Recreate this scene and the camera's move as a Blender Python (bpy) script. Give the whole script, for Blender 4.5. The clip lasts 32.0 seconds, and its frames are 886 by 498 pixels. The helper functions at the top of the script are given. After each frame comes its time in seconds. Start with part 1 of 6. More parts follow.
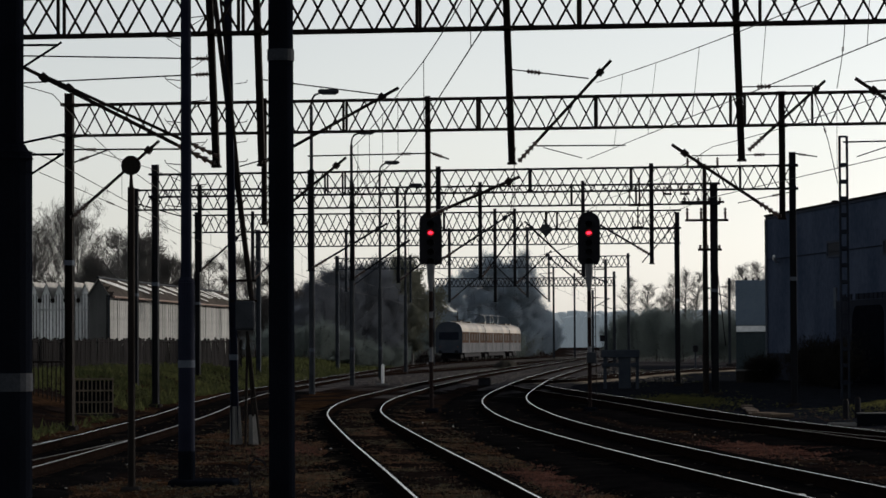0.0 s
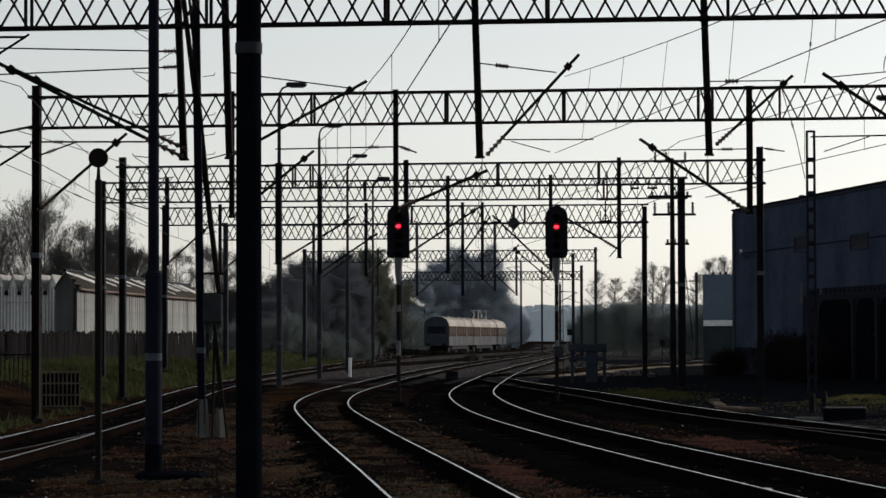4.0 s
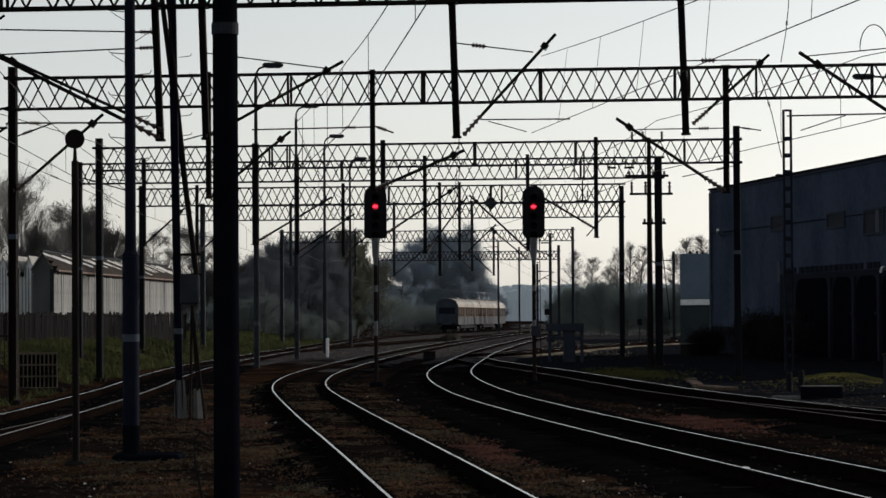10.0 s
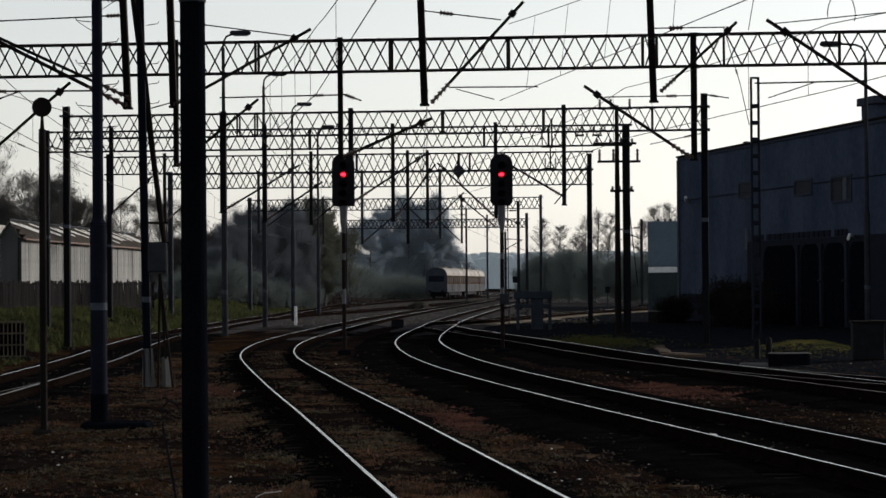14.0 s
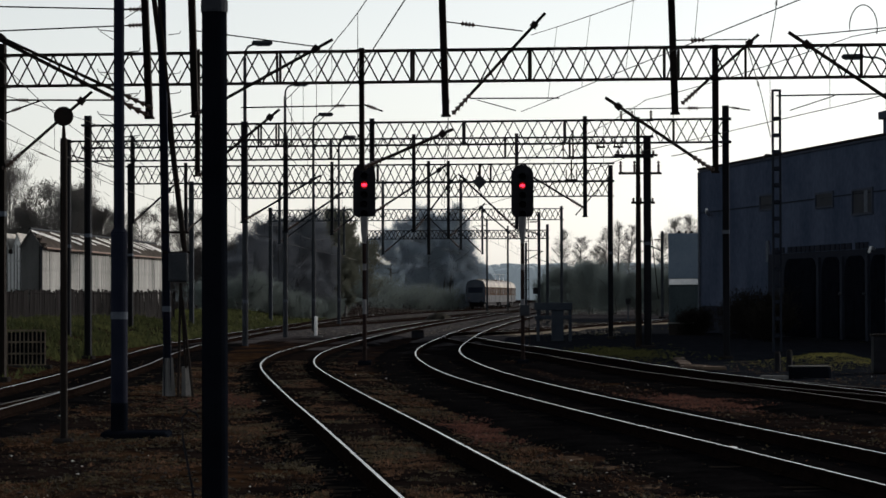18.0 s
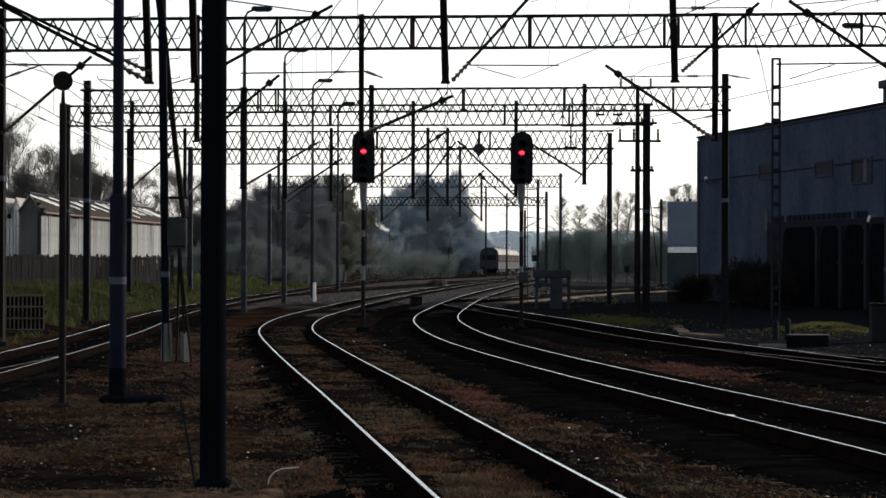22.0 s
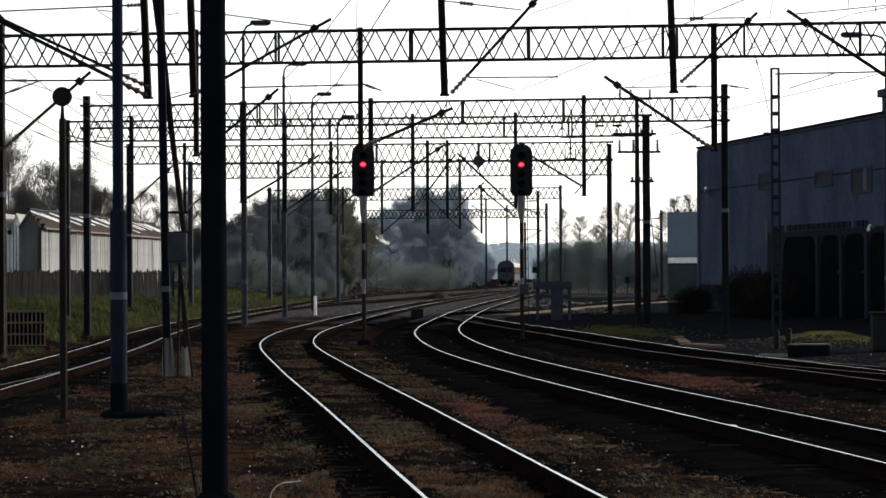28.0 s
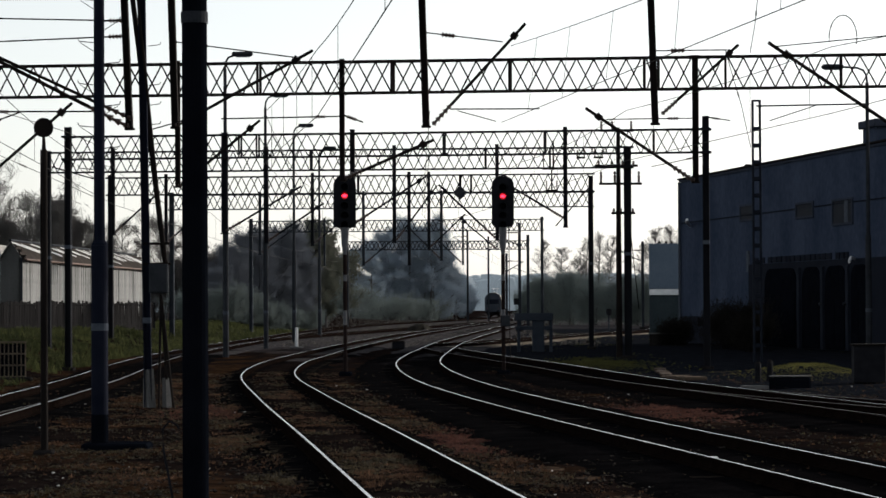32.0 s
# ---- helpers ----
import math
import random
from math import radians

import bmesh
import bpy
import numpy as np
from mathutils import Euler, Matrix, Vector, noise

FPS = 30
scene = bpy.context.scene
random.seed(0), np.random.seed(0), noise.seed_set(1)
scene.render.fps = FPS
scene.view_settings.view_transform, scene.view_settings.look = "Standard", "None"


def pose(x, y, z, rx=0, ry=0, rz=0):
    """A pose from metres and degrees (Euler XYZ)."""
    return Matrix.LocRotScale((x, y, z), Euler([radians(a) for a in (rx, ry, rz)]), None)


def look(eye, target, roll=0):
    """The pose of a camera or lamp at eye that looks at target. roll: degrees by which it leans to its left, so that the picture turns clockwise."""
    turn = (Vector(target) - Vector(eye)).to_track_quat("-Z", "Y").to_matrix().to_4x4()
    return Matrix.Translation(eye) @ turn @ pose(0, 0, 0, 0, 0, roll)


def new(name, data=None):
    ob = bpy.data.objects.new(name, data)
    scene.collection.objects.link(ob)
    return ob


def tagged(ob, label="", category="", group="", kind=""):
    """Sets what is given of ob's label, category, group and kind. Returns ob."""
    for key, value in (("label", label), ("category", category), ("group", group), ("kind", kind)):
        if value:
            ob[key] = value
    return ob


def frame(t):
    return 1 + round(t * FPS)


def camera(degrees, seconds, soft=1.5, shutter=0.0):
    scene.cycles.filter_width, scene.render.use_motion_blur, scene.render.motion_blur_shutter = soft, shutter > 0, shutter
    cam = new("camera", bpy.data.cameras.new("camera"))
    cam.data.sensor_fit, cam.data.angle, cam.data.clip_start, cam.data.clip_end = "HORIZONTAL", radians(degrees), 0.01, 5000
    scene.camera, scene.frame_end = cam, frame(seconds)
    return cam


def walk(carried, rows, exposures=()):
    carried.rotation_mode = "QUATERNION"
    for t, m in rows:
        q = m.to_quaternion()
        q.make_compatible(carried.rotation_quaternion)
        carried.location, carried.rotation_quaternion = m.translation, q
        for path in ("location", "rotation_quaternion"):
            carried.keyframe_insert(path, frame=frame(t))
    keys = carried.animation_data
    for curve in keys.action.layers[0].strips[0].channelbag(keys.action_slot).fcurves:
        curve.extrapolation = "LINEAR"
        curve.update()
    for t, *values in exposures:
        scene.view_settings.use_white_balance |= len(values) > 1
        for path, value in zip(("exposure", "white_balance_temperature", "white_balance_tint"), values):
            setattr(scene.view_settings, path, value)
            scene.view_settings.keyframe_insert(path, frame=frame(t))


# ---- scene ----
# ---- camera ----
EYE = 2.1
cam = camera(17.82, 32.0, soft=1.55)
# seconds, yaw, pitch, roll: a hand-held camera that stands on the platform and only turns
ROWS = [
    (0, 1.447, 1.925, 0.29),
    (0.5, 1.226, 1.856, 0.33),
    (1, 1.162, 1.840, 0.30),
    (1.5, 1.135, 1.804, 0.20),
    (2, 1.117, 1.799, 0.29),
    (2.5, 1.084, 1.795, 0.21),
    (3, 1.057, 1.799, 0.09),
    (3.5, 0.929, 1.743, 0.12),
    (5.5, 0.529, 2.128, 0.11),
    (6, 0.475, 2.165, 0.07),
    (6.5, 0.368, 2.193, -0.02),
    (7, 0.288, 2.089, 0.24),
    (7.5, 0.237, 1.999, 0.24),
    (8, 0.167, 1.805, 0.24),
    (8.5, 0.117, 1.658, 0.25),
    (9, 0.240, 1.512, 0.28),
    (9.5, 0.307, 1.449, 0.35),
    (10, 0.328, 1.386, 0.35),
    (10.5, 0.363, 1.279, 0.25),
    (11, 0.372, 1.128, 0.35),
    (11.5, 0.357, 1.084, 0.26),
    (12, 0.353, 1.149, 0.31),
    (12.5, 0.037, 1.141, 0.27),
    (13, 0.011, 0.952, 0.26),
    (13.5, -0.041, 0.761, 0.33),
    (14, -0.318, 0.730, 0.45),
    (14.5, -0.349, 0.696, 0.39),
    (16.5, -0.170, 0.880, 0.12),
    (17, 0.063, 0.894, 0.22),
    (17.5, 0.109, 0.931, 0.27),
    (18, 0.095, 0.953, 0.15),
    (18.5, 0.104, 0.819, -0.01),
    (19, 0.000, 0.836, -0.00),
    (19.5, -0.034, 0.656, -0.05),
    (20, -0.114, 0.371, -0.08),
    (20.5, 0.035, -0.005, -0.15),
    (21, 0.226, -0.060, -0.13),
    (21.5, 0.114, 0.172, -0.22),
    (22, 0.069, 0.280, -0.15),
    (22.5, 0.400, 0.346, -0.10),
    (23, 0.390, 0.369, 0.01),
    (23.5, 0.510, 0.339, 0.06),
    (24, 0.652, 0.057, 0.18),
    (24.5, 0.727, -0.282, 0.20),
    (25, 0.783, -0.277, 0.13),
    (25.5, 0.706, -0.129, 0.19),
    (27.5, 0.278, 0.477, 0.34),
    (28, 0.080, 0.533, 0.32),
    (28.5, 0.003, 0.553, 0.31),
    (29, 0.075, 0.446, 0.34),
    (29.5, 0.093, 0.383, 0.23),
    (30, 0.053, 0.502, 0.23),
    (30.5, 0.042, 0.915, 0.15),
    (31, -0.065, 1.045, 0.21),
    (31.5, -0.134, 1.164, 0.16),
    (32, -0.297, 1.170, 0.27),
]
EXPOSURES = [(t, e + 0.13, 6450 if t < 15 else 6420 if t < 21 else 6380, 10) for t, e in ((0, 0.06), (3, 0.05), (6, 0.03), (9, 0.0), (13, 0.1), (17, 0.25), (20, 0.35), (22, 0.68), (24, 0.84), (25, 0.97), (28, 0.97), (30, 0.85), (32, 0.48))]
walk(cam, [(t, pose(0, 0, EYE, 90 + pitch, roll, yaw + 0.008)) for t, yaw, pitch, roll in ROWS], EXPOSURES)

# ---- light ----
SUN_AZ, SUN_EL = 53.0, 19.0          # degrees to the right of the line of sight, and up
world = bpy.data.worlds.new("world")
scene.world = world
world.use_nodes = True
wn = world.node_tree.nodes
sky = wn.new("ShaderNodeTexSky")
sky.sky_type = "NISHITA"
sky.sun_disc = False
sky.sun_elevation = radians(SUN_EL)
sky.sun_rotation = radians(SUN_AZ)
sky.air_density, sky.dust_density, sky.ozone_density = 1.0, 1.0, 1.0
bg = wn["Background"]
bg.inputs["Strength"].default_value = 0.115
pale = wn.new("ShaderNodeHueSaturation")      # a hazy, washed-out spring sky
pale.inputs["Saturation"].default_value = 0.28
world.node_tree.links.new(sky.outputs[0], pale.inputs["Color"])
world.node_tree.links.new(pale.outputs[0], bg.inputs[0])
sun = new("sun", bpy.data.lights.new("sun", "SUN"))
sun.data.energy, sun.data.angle, sun.data.color = 2.8, radians(0.6), (1.0, 0.91, 0.81)
az, el = radians(SUN_AZ), radians(SUN_EL)
to_sun = Vector((math.sin(az) * math.cos(el), math.cos(az) * math.cos(el), math.sin(el)))
sun.matrix_world = look((0, 0, 60), Vector((0, 0, 60)) - to_sun)


# ---- materials ----
def mat(name, c1, c2, rough=0.8, metal=0.0, scale=3.0, bump=0.2, fine=40.0, vary=0.0, spec=0.5, streak=1.0):
    """Two colours mixed by coarse and fine noise, with fine relief; streak below one draws it out downwards."""
    m = bpy.data.materials.new(name)
    m.use_nodes = True
    n, l = m.node_tree.nodes, m.node_tree.links
    b = n["Principled BSDF"]
    b.inputs["Roughness"].default_value, b.inputs["Metallic"].default_value = rough, metal
    b.inputs["Specular IOR Level"].default_value = spec
    co = n.new("ShaderNodeTexCoord")
    t1, t2 = n.new("ShaderNodeTexNoise"), n.new("ShaderNodeTexNoise")
    t1.inputs["Scale"].default_value, t1.inputs["Detail"].default_value = scale, 5
    t2.inputs["Scale"].default_value, t2.inputs["Detail"].default_value = fine, 3
    mp = n.new("ShaderNodeMapping")
    mp.inputs["Scale"].default_value = (1.0, 1.0, streak)
    l.new(co.outputs["Object"], mp.inputs["Vector"])
    l.new(mp.outputs[0], t1.inputs["Vector"])
    l.new(co.outputs["Object"], t2.inputs["Vector"])
    mx = n.new("ShaderNodeMath")
    mx.operation = "MULTIPLY_ADD"
    l.new(t1.outputs[0], mx.inputs[0])
    mx.inputs[1].default_value = 0.65
    t3 = n.new("ShaderNodeMath")
    t3.operation = "MULTIPLY"
    l.new(t2.outputs[0], t3.inputs[0])
    t3.inputs[1].default_value = 0.35
    l.new(t3.outputs[0], mx.inputs[2])
    ramp = n.new("ShaderNodeValToRGB")
    ramp.color_ramp.elements[0].position, ramp.color_ramp.elements[1].position = 0.35, 0.65
    ramp.color_ramp.elements[0].color, ramp.color_ramp.elements[1].color = (*c1, 1), (*c2, 1)
    l.new(mx.outputs[0], ramp.inputs[0])
    out = ramp.outputs[0]
    if vary:
        oi = n.new("ShaderNodeObjectInfo")
        geo = n.new("ShaderNodeNewGeometry")
        add = n.new("ShaderNodeMath")
        add.operation = "ADD"
        l.new(oi.outputs["Random"], add.inputs[0])
        l.new(geo.outputs["Random Per Island"], add.inputs[1])
        mr = n.new("ShaderNodeMapRange")
        mr.inputs["From Max"].default_value = 2
        mr.inputs["To Min"].default_value, mr.inputs["To Max"].default_value = 1 - vary, 1 + vary
        l.new(add.outputs[0], mr.inputs[0])
        hs = n.new("ShaderNodeHueSaturation")
        l.new(out, hs.inputs["Color"])
        l.new(mr.outputs[0], hs.inputs["Value"])
        out = hs.outputs[0]
    l.new(out, b.inputs["Base Color"])
    if bump:
        bp = n.new("ShaderNodeBump")
        bp.inputs["Strength"].default_value, bp.inputs["Distance"].default_value = bump, 0.02
        l.new(t2.outputs[0], bp.inputs["Height"])
        l.new(bp.outputs[0], b.inputs["Normal"])
    return m


def leaf_mat(name, c1, c2, scale=0.5, vary=0.2, rough=0.95, spec=0.05, soft=False):
    """Thin leaves and twigs that let light through."""
    m = mat(name, c1, c2, rough, 0, scale, 0, 10, vary=vary, spec=spec)
    n, l = m.node_tree.nodes, m.node_tree.links
    b = n["Principled BSDF"]
    tr, mix = n.new("ShaderNodeBsdfTranslucent"), n.new("ShaderNodeMixShader")
    if soft:      # a crown of twigs too fine to build shades as one soft mass
        up = n.new("ShaderNodeCombineXYZ")
        up.inputs[0].default_value, up.inputs[1].default_value, up.inputs[2].default_value = 0.1, -0.84, 0.53
        l.new(up.outputs[0], b.inputs["Normal"])
        away = n.new("ShaderNodeCombineXYZ")
        away.inputs[0].default_value, away.inputs[1].default_value, away.inputs[2].default_value = -0.5, -0.75, -0.4
        l.new(away.outputs[0], tr.inputs["Normal"])
    l.new(b.inputs["Base Color"].links[0].from_socket, tr.inputs["Color"])
    l.new(b.outputs[0], mix.inputs[1])
    l.new(tr.outputs[0], mix.inputs[2])
    mix.inputs[0].default_value = 0.1 if soft else 0.5
    l.new(mix.outputs[0], n["Material Output"].inputs[0])
    return m


def glow(name, colour, strength):
    m = bpy.data.materials.new(name)
    m.use_nodes = True
    b = m.node_tree.nodes["Principled BSDF"]
    b.inputs["Base Color"].default_value = (*colour, 1)
    b.inputs["Emission Color"].default_value = (*colour, 1)
    b.inputs["Emission Strength"].default_value = strength
    return m


def bed_mat(name, layers, scale, fine):
    """Loose ground whose kinds run into one another: each layer after the first is spread by a vertex attribute, with a ragged edge."""
    m = mat(name, *layers[0][1:], 1.0, 0, scale, 1.0, fine, spec=0.0)
    n, l = m.node_tree.nodes, m.node_tree.links
    b = n["Principled BSDF"]
    link = b.inputs["Base Color"].links[0]
    out, fac = link.from_socket, link.from_node.inputs[0].links[0].from_socket
    co = n.new("ShaderNodeTexCoord")
    rag = n.new("ShaderNodeTexNoise")
    rag.inputs["Scale"].default_value, rag.inputs["Detail"].default_value = 0.9, 6
    l.new(co.outputs["Object"], rag.inputs["Vector"])
    for attr, c1, c2 in layers[1:]:
        ramp = n.new("ShaderNodeValToRGB")
        ramp.color_ramp.elements[0].position, ramp.color_ramp.elements[1].position = 0.35, 0.65
        ramp.color_ramp.elements[0].color, ramp.color_ramp.elements[1].color = (*c1, 1), (*c2, 1)
        l.new(fac, ramp.inputs[0])
        at = n.new("ShaderNodeAttribute")
        at.attribute_name = attr
        add = n.new("ShaderNodeMath")
        add.operation = "ADD"
        l.new(at.outputs["Fac"], add.inputs[0])
        l.new(rag.outputs[0], add.inputs[1])
        edge = n.new("ShaderNodeMapRange")
        edge.inputs["From Min"].default_value, edge.inputs["From Max"].default_value = 0.8, 1.2
        l.new(add.outputs[0], edge.inputs[0])
        mx = n.new("ShaderNodeMix")
        mx.data_type = "RGBA"
        l.new(edge.outputs[0], mx.inputs["Factor"])
        l.new(out, mx.inputs[6])
        l.new(ramp.outputs[0], mx.inputs[7])
        out = mx.outputs[2]
    l.new(out, b.inputs["Base Color"])
    return m


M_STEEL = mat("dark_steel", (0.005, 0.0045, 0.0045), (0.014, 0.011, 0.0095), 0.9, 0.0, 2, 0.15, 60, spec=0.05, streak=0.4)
M_GALV = mat("galvanised_steel", (0.014, 0.016, 0.02), (0.03, 0.033, 0.038), 0.85, 0.0, 2, 0.1, 50, spec=0.05)
M_POLE = mat("blue_grey_paint", (0.005, 0.0065, 0.0125), (0.0105, 0.0125, 0.021), 0.9, 0, 2, 0.08, 50, spec=0.03)
# blue-grey lightened to paint in the haze over the buffer stop
M_STOP = mat("haze_blue_grey_paint", (0.016, 0.02, 0.028), (0.032, 0.038, 0.047), 0.95, 0, 2, 0.1, 50, spec=0.02)
# tar black, also painted on where openings and gaps lie in shade
M_TARSHADE = mat("tar_and_shade_black", (0.0022, 0.0027, 0.0042), (0.0045, 0.0055, 0.008), 0.95, 0, 2, 0.1, 50, spec=0.0)
M_BLACK = mat("black_enamel", (0.006, 0.0064, 0.008), (0.013, 0.0135, 0.016), 0.85, 0, 4, 0.1, 60, spec=0.05)
M_DISC = mat("red_brown_disc", (0.018, 0.0095, 0.008), (0.035, 0.018, 0.014), 0.9, 0, 6, 0.1, 40, spec=0.05)
M_PIER = mat("dark_pier_plaster", (0.009, 0.0115, 0.017), (0.016, 0.019, 0.027), 0.95, 0, 1, 0.2, 20, spec=0.03)
M_RAILTOP = mat("polished_rail", (0.42, 0.42, 0.42), (0.6, 0.59, 0.57), 0.26, 1.0, 1, 0.03, 6)
M_RAIL = mat("rusty_rail", (0.003, 0.0022, 0.002), (0.009, 0.006, 0.005), 1.0, 0.0, 5, 0.3, 50, spec=0.0)
M_DULLRAIL = mat("dull_rail_top", (0.045, 0.041, 0.039), (0.11, 0.1, 0.094), 0.6, 0.3, 1, 0.05, 8, spec=0.2)
M_WORNRAIL = mat("worn_rail_top", (0.18, 0.168, 0.16), (0.32, 0.3, 0.285), 0.36, 0.9, 0.8, 0.05, 8)
M_SLEEPER = mat("concrete_sleeper", (0.008, 0.007, 0.006), (0.02, 0.016, 0.013), 1.0, 0, 4, 0.4, 40, vary=0.3, spec=0.0)
M_GRASS = leaf_mat("spring_grass", (0.016, 0.02, 0.009), (0.058, 0.064, 0.024), 0.35, 0.35)
M_DRY = leaf_mat("dry_grass", (0.008, 0.005, 0.0038), (0.125, 0.07, 0.042), 0.9, 0.85, 0.8, 0.08)
M_OLIVE = leaf_mat("olive_rosettes", (0.006, 0.006, 0.004), (0.058, 0.046, 0.027), 0.8, 0.95, 0.7, 0.14)
M_RUSTGRASS = leaf_mat("reddish_weeds", (0.02, 0.0095, 0.008), (0.085, 0.038, 0.028), 1.0, 0.8, 0.8, 0.08)
# far dry grass, greyed and paled to stand in for haze
M_STRAW = leaf_mat("haze_grey_straw", (0.04, 0.038, 0.036), (0.09, 0.084, 0.076))
M_STONE = mat("ballast_stone", (0.008, 0.007, 0.0065), (0.045, 0.038, 0.033), 1.0, 0, 3, 0.3, 20, vary=0.7, spec=0.0)
M_PALE = mat("pale_stone", (0.4, 0.39, 0.37), (0.6, 0.58, 0.55), 0.8, 0, 3, 0.2, 20, vary=0.3)
M_CONC = mat("weathered_concrete", (0.055, 0.055, 0.056), (0.12, 0.118, 0.114), 0.95, 0, 1.5, 0.4, 30, spec=0.05)
M_DARKCONC = mat("dirty_concrete", (0.008, 0.0075, 0.007), (0.02, 0.018, 0.017), 1.0, 0, 3, 0.4, 30, spec=0.0)
M_PLAT = mat("sandy_platform_surface", (0.005, 0.0042, 0.004), (0.07, 0.048, 0.034), 1.0, 0, 4.5, 1.0, 22, spec=0.0)
M_WHITE = mat("white_paint", (0.55, 0.55, 0.55), (0.75, 0.75, 0.73), 0.6, 0, 4, 0.1, 40)
M_LADDER = mat("sooty_concrete", (0.008, 0.01, 0.015), (0.017, 0.02, 0.027), 0.95, 0, 2, 0.3, 30, spec=0.02)
M_BAND = mat("faded_pale_band", (0.04, 0.048, 0.062), (0.07, 0.079, 0.095), 0.9, 0, 4, 0.1, 40, spec=0.05)
M_RED = mat("dull_red_lens", (0.03, 0.008, 0.008), (0.06, 0.012, 0.01), 0.6, 0, 4, 0.1, 40)
M_PORC = mat("brown_porcelain", (0.03, 0.015, 0.01), (0.05, 0.025, 0.015), 0.3, 0, 4, 0.05, 40)
M_WIRE = mat("copper_wire", (0.01, 0.009, 0.008), (0.025, 0.021, 0.018), 0.8, 0.0, 4, 0.05, 40, spec=0.1)
M_WALL = mat("grey_blue_plaster", (0.021, 0.03, 0.052), (0.046, 0.058, 0.086), 1.0, 0, 0.35, 0.3, 3, spec=0.02, streak=0.6)
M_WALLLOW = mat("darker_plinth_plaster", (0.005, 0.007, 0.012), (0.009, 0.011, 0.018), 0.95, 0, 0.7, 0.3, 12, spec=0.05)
M_WALLTRIM = mat("paler_trim_plaster", (0.022, 0.028, 0.042), (0.034, 0.04, 0.055), 0.95, 0, 1, 0.2, 20, spec=0.05)
M_BOARD = mat("blue_grey_board", (0.085, 0.115, 0.15), (0.12, 0.15, 0.185), 0.9, 0, 0.5, 0.05, 10, spec=0.05)
M_LOWBOARD = mat("blue_green_boarding", (0.022, 0.03, 0.034), (0.038, 0.05, 0.054), 0.9, 0, 0.8, 0.1, 10, spec=0.05, streak=0.3)
M_PLANK = mat("worn_timber", (0.026, 0.02, 0.016), (0.075, 0.055, 0.042), 0.95, 0, 3, 0.3, 30, vary=0.5, spec=0.03)
M_SANDPLANK = mat("sun_bleached_timber", (0.035, 0.026, 0.02), (0.095, 0.068, 0.05), 0.95, 0, 3, 0.3, 30, vary=0.3, spec=0.03)
M_ROOF = mat("tar_roof", (0.01, 0.009, 0.01), (0.022, 0.019, 0.019), 1.0, 0, 1, 0.3, 20, spec=0.0)
M_GREENH = mat("clouded_greenhouse_sheet", (0.055, 0.056, 0.054), (0.25, 0.253, 0.245), 0.8, 0, 2.6, 0.1, 6, vary=0.45, spec=0.1, streak=0.06)
M_GREENROOF = mat("dull_roof_sheet", (0.07, 0.068, 0.062), (0.24, 0.225, 0.2), 0.6, 0, 0.7, 0.1, 6, vary=0.4, spec=0.2)
M_PALEROOF = mat("pale_glass_and_glint", (0.2, 0.2, 0.19), (0.5, 0.49, 0.47), 0.35, 0, 1.0, 0.1, 6, vary=0.4, spec=0.5)
M_RUSTY = mat("rust_brown_gutter", (0.05, 0.03, 0.022), (0.14, 0.085, 0.06), 0.9, 0, 3, 0.2, 20)
# daylight through the gables put into a near-white colour
M_GABLE = mat("backlit_gable_glass", (0.42, 0.43, 0.42), (0.85, 0.85, 0.82), 0.6, 0, 2.0, 0.1, 6, vary=0.2, spec=0.3, streak=0.1)
M_ENDWALL = mat("dull_end_boards", (0.035, 0.036, 0.034), (0.07, 0.07, 0.066), 0.9, 0, 1.5, 0.3, 20, streak=0.3)
M_DARKROOF = mat("dark_roof_sheet", (0.016, 0.013, 0.011), (0.042, 0.035, 0.03), 0.95, 0, 1.5, 0.3, 20, spec=0.03)
M_RUSTBAR = mat("pale_worn_steel", (0.04, 0.031, 0.023), (0.11, 0.085, 0.06), 0.7, 0, 3, 0.1, 30, spec=0.15)
M_MOSS = leaf_mat("dull_moss_grass", (0.014, 0.013, 0.01), (0.038, 0.034, 0.026))
M_MIDSTEEL = mat("mid_distance_steel", (0.0065, 0.0072, 0.0092), (0.0145, 0.0152, 0.018), 0.9, 0.0, 2, 0.15, 60, spec=0.04, streak=0.3)
M_MOUND = leaf_mat("fresh_mound_grass", (0.028, 0.028, 0.01), (0.095, 0.092, 0.03))
M_MASTPALE = mat("faded_white_mast_paint", (0.06, 0.063, 0.07), (0.12, 0.122, 0.127), 0.85, 0, 3, 0.1, 30, spec=0.1)
M_MASTRED = mat("sooty_mast_paint", (0.008, 0.006, 0.006), (0.018, 0.012, 0.011), 0.95, 0, 3, 0.1, 30, spec=0.02)
# far steel, with distance haze put into its pale grey
M_FARSTEEL = mat("haze_grey_steel", (0.022, 0.026, 0.032), (0.038, 0.043, 0.05), 0.95, 0.0, 2, 0.1, 50, spec=0.02)
EARTH, YARD_SHADE = ((0.002, 0.0018, 0.0021), (0.012, 0.0085, 0.0075)), ((0.0035, 0.0042, 0.0055), (0.0115, 0.0128, 0.0158))
# second pair: gravel tone paled for distance haze
BALLAST, HAZED_GRAVEL = ((0.0012, 0.0012, 0.0015), (0.0052, 0.0049, 0.0052)), ((0.009, 0.0095, 0.011), (0.062, 0.057, 0.057))
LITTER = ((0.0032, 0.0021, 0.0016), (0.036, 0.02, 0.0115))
M_GROUND = bed_mat("earth_with_haze_and_shade", (("", *EARTH), ("litter", *LITTER), ("far_haze", *HAZED_GRAVEL), ("yard_shade", *YARD_SHADE)), 1.7, 9)
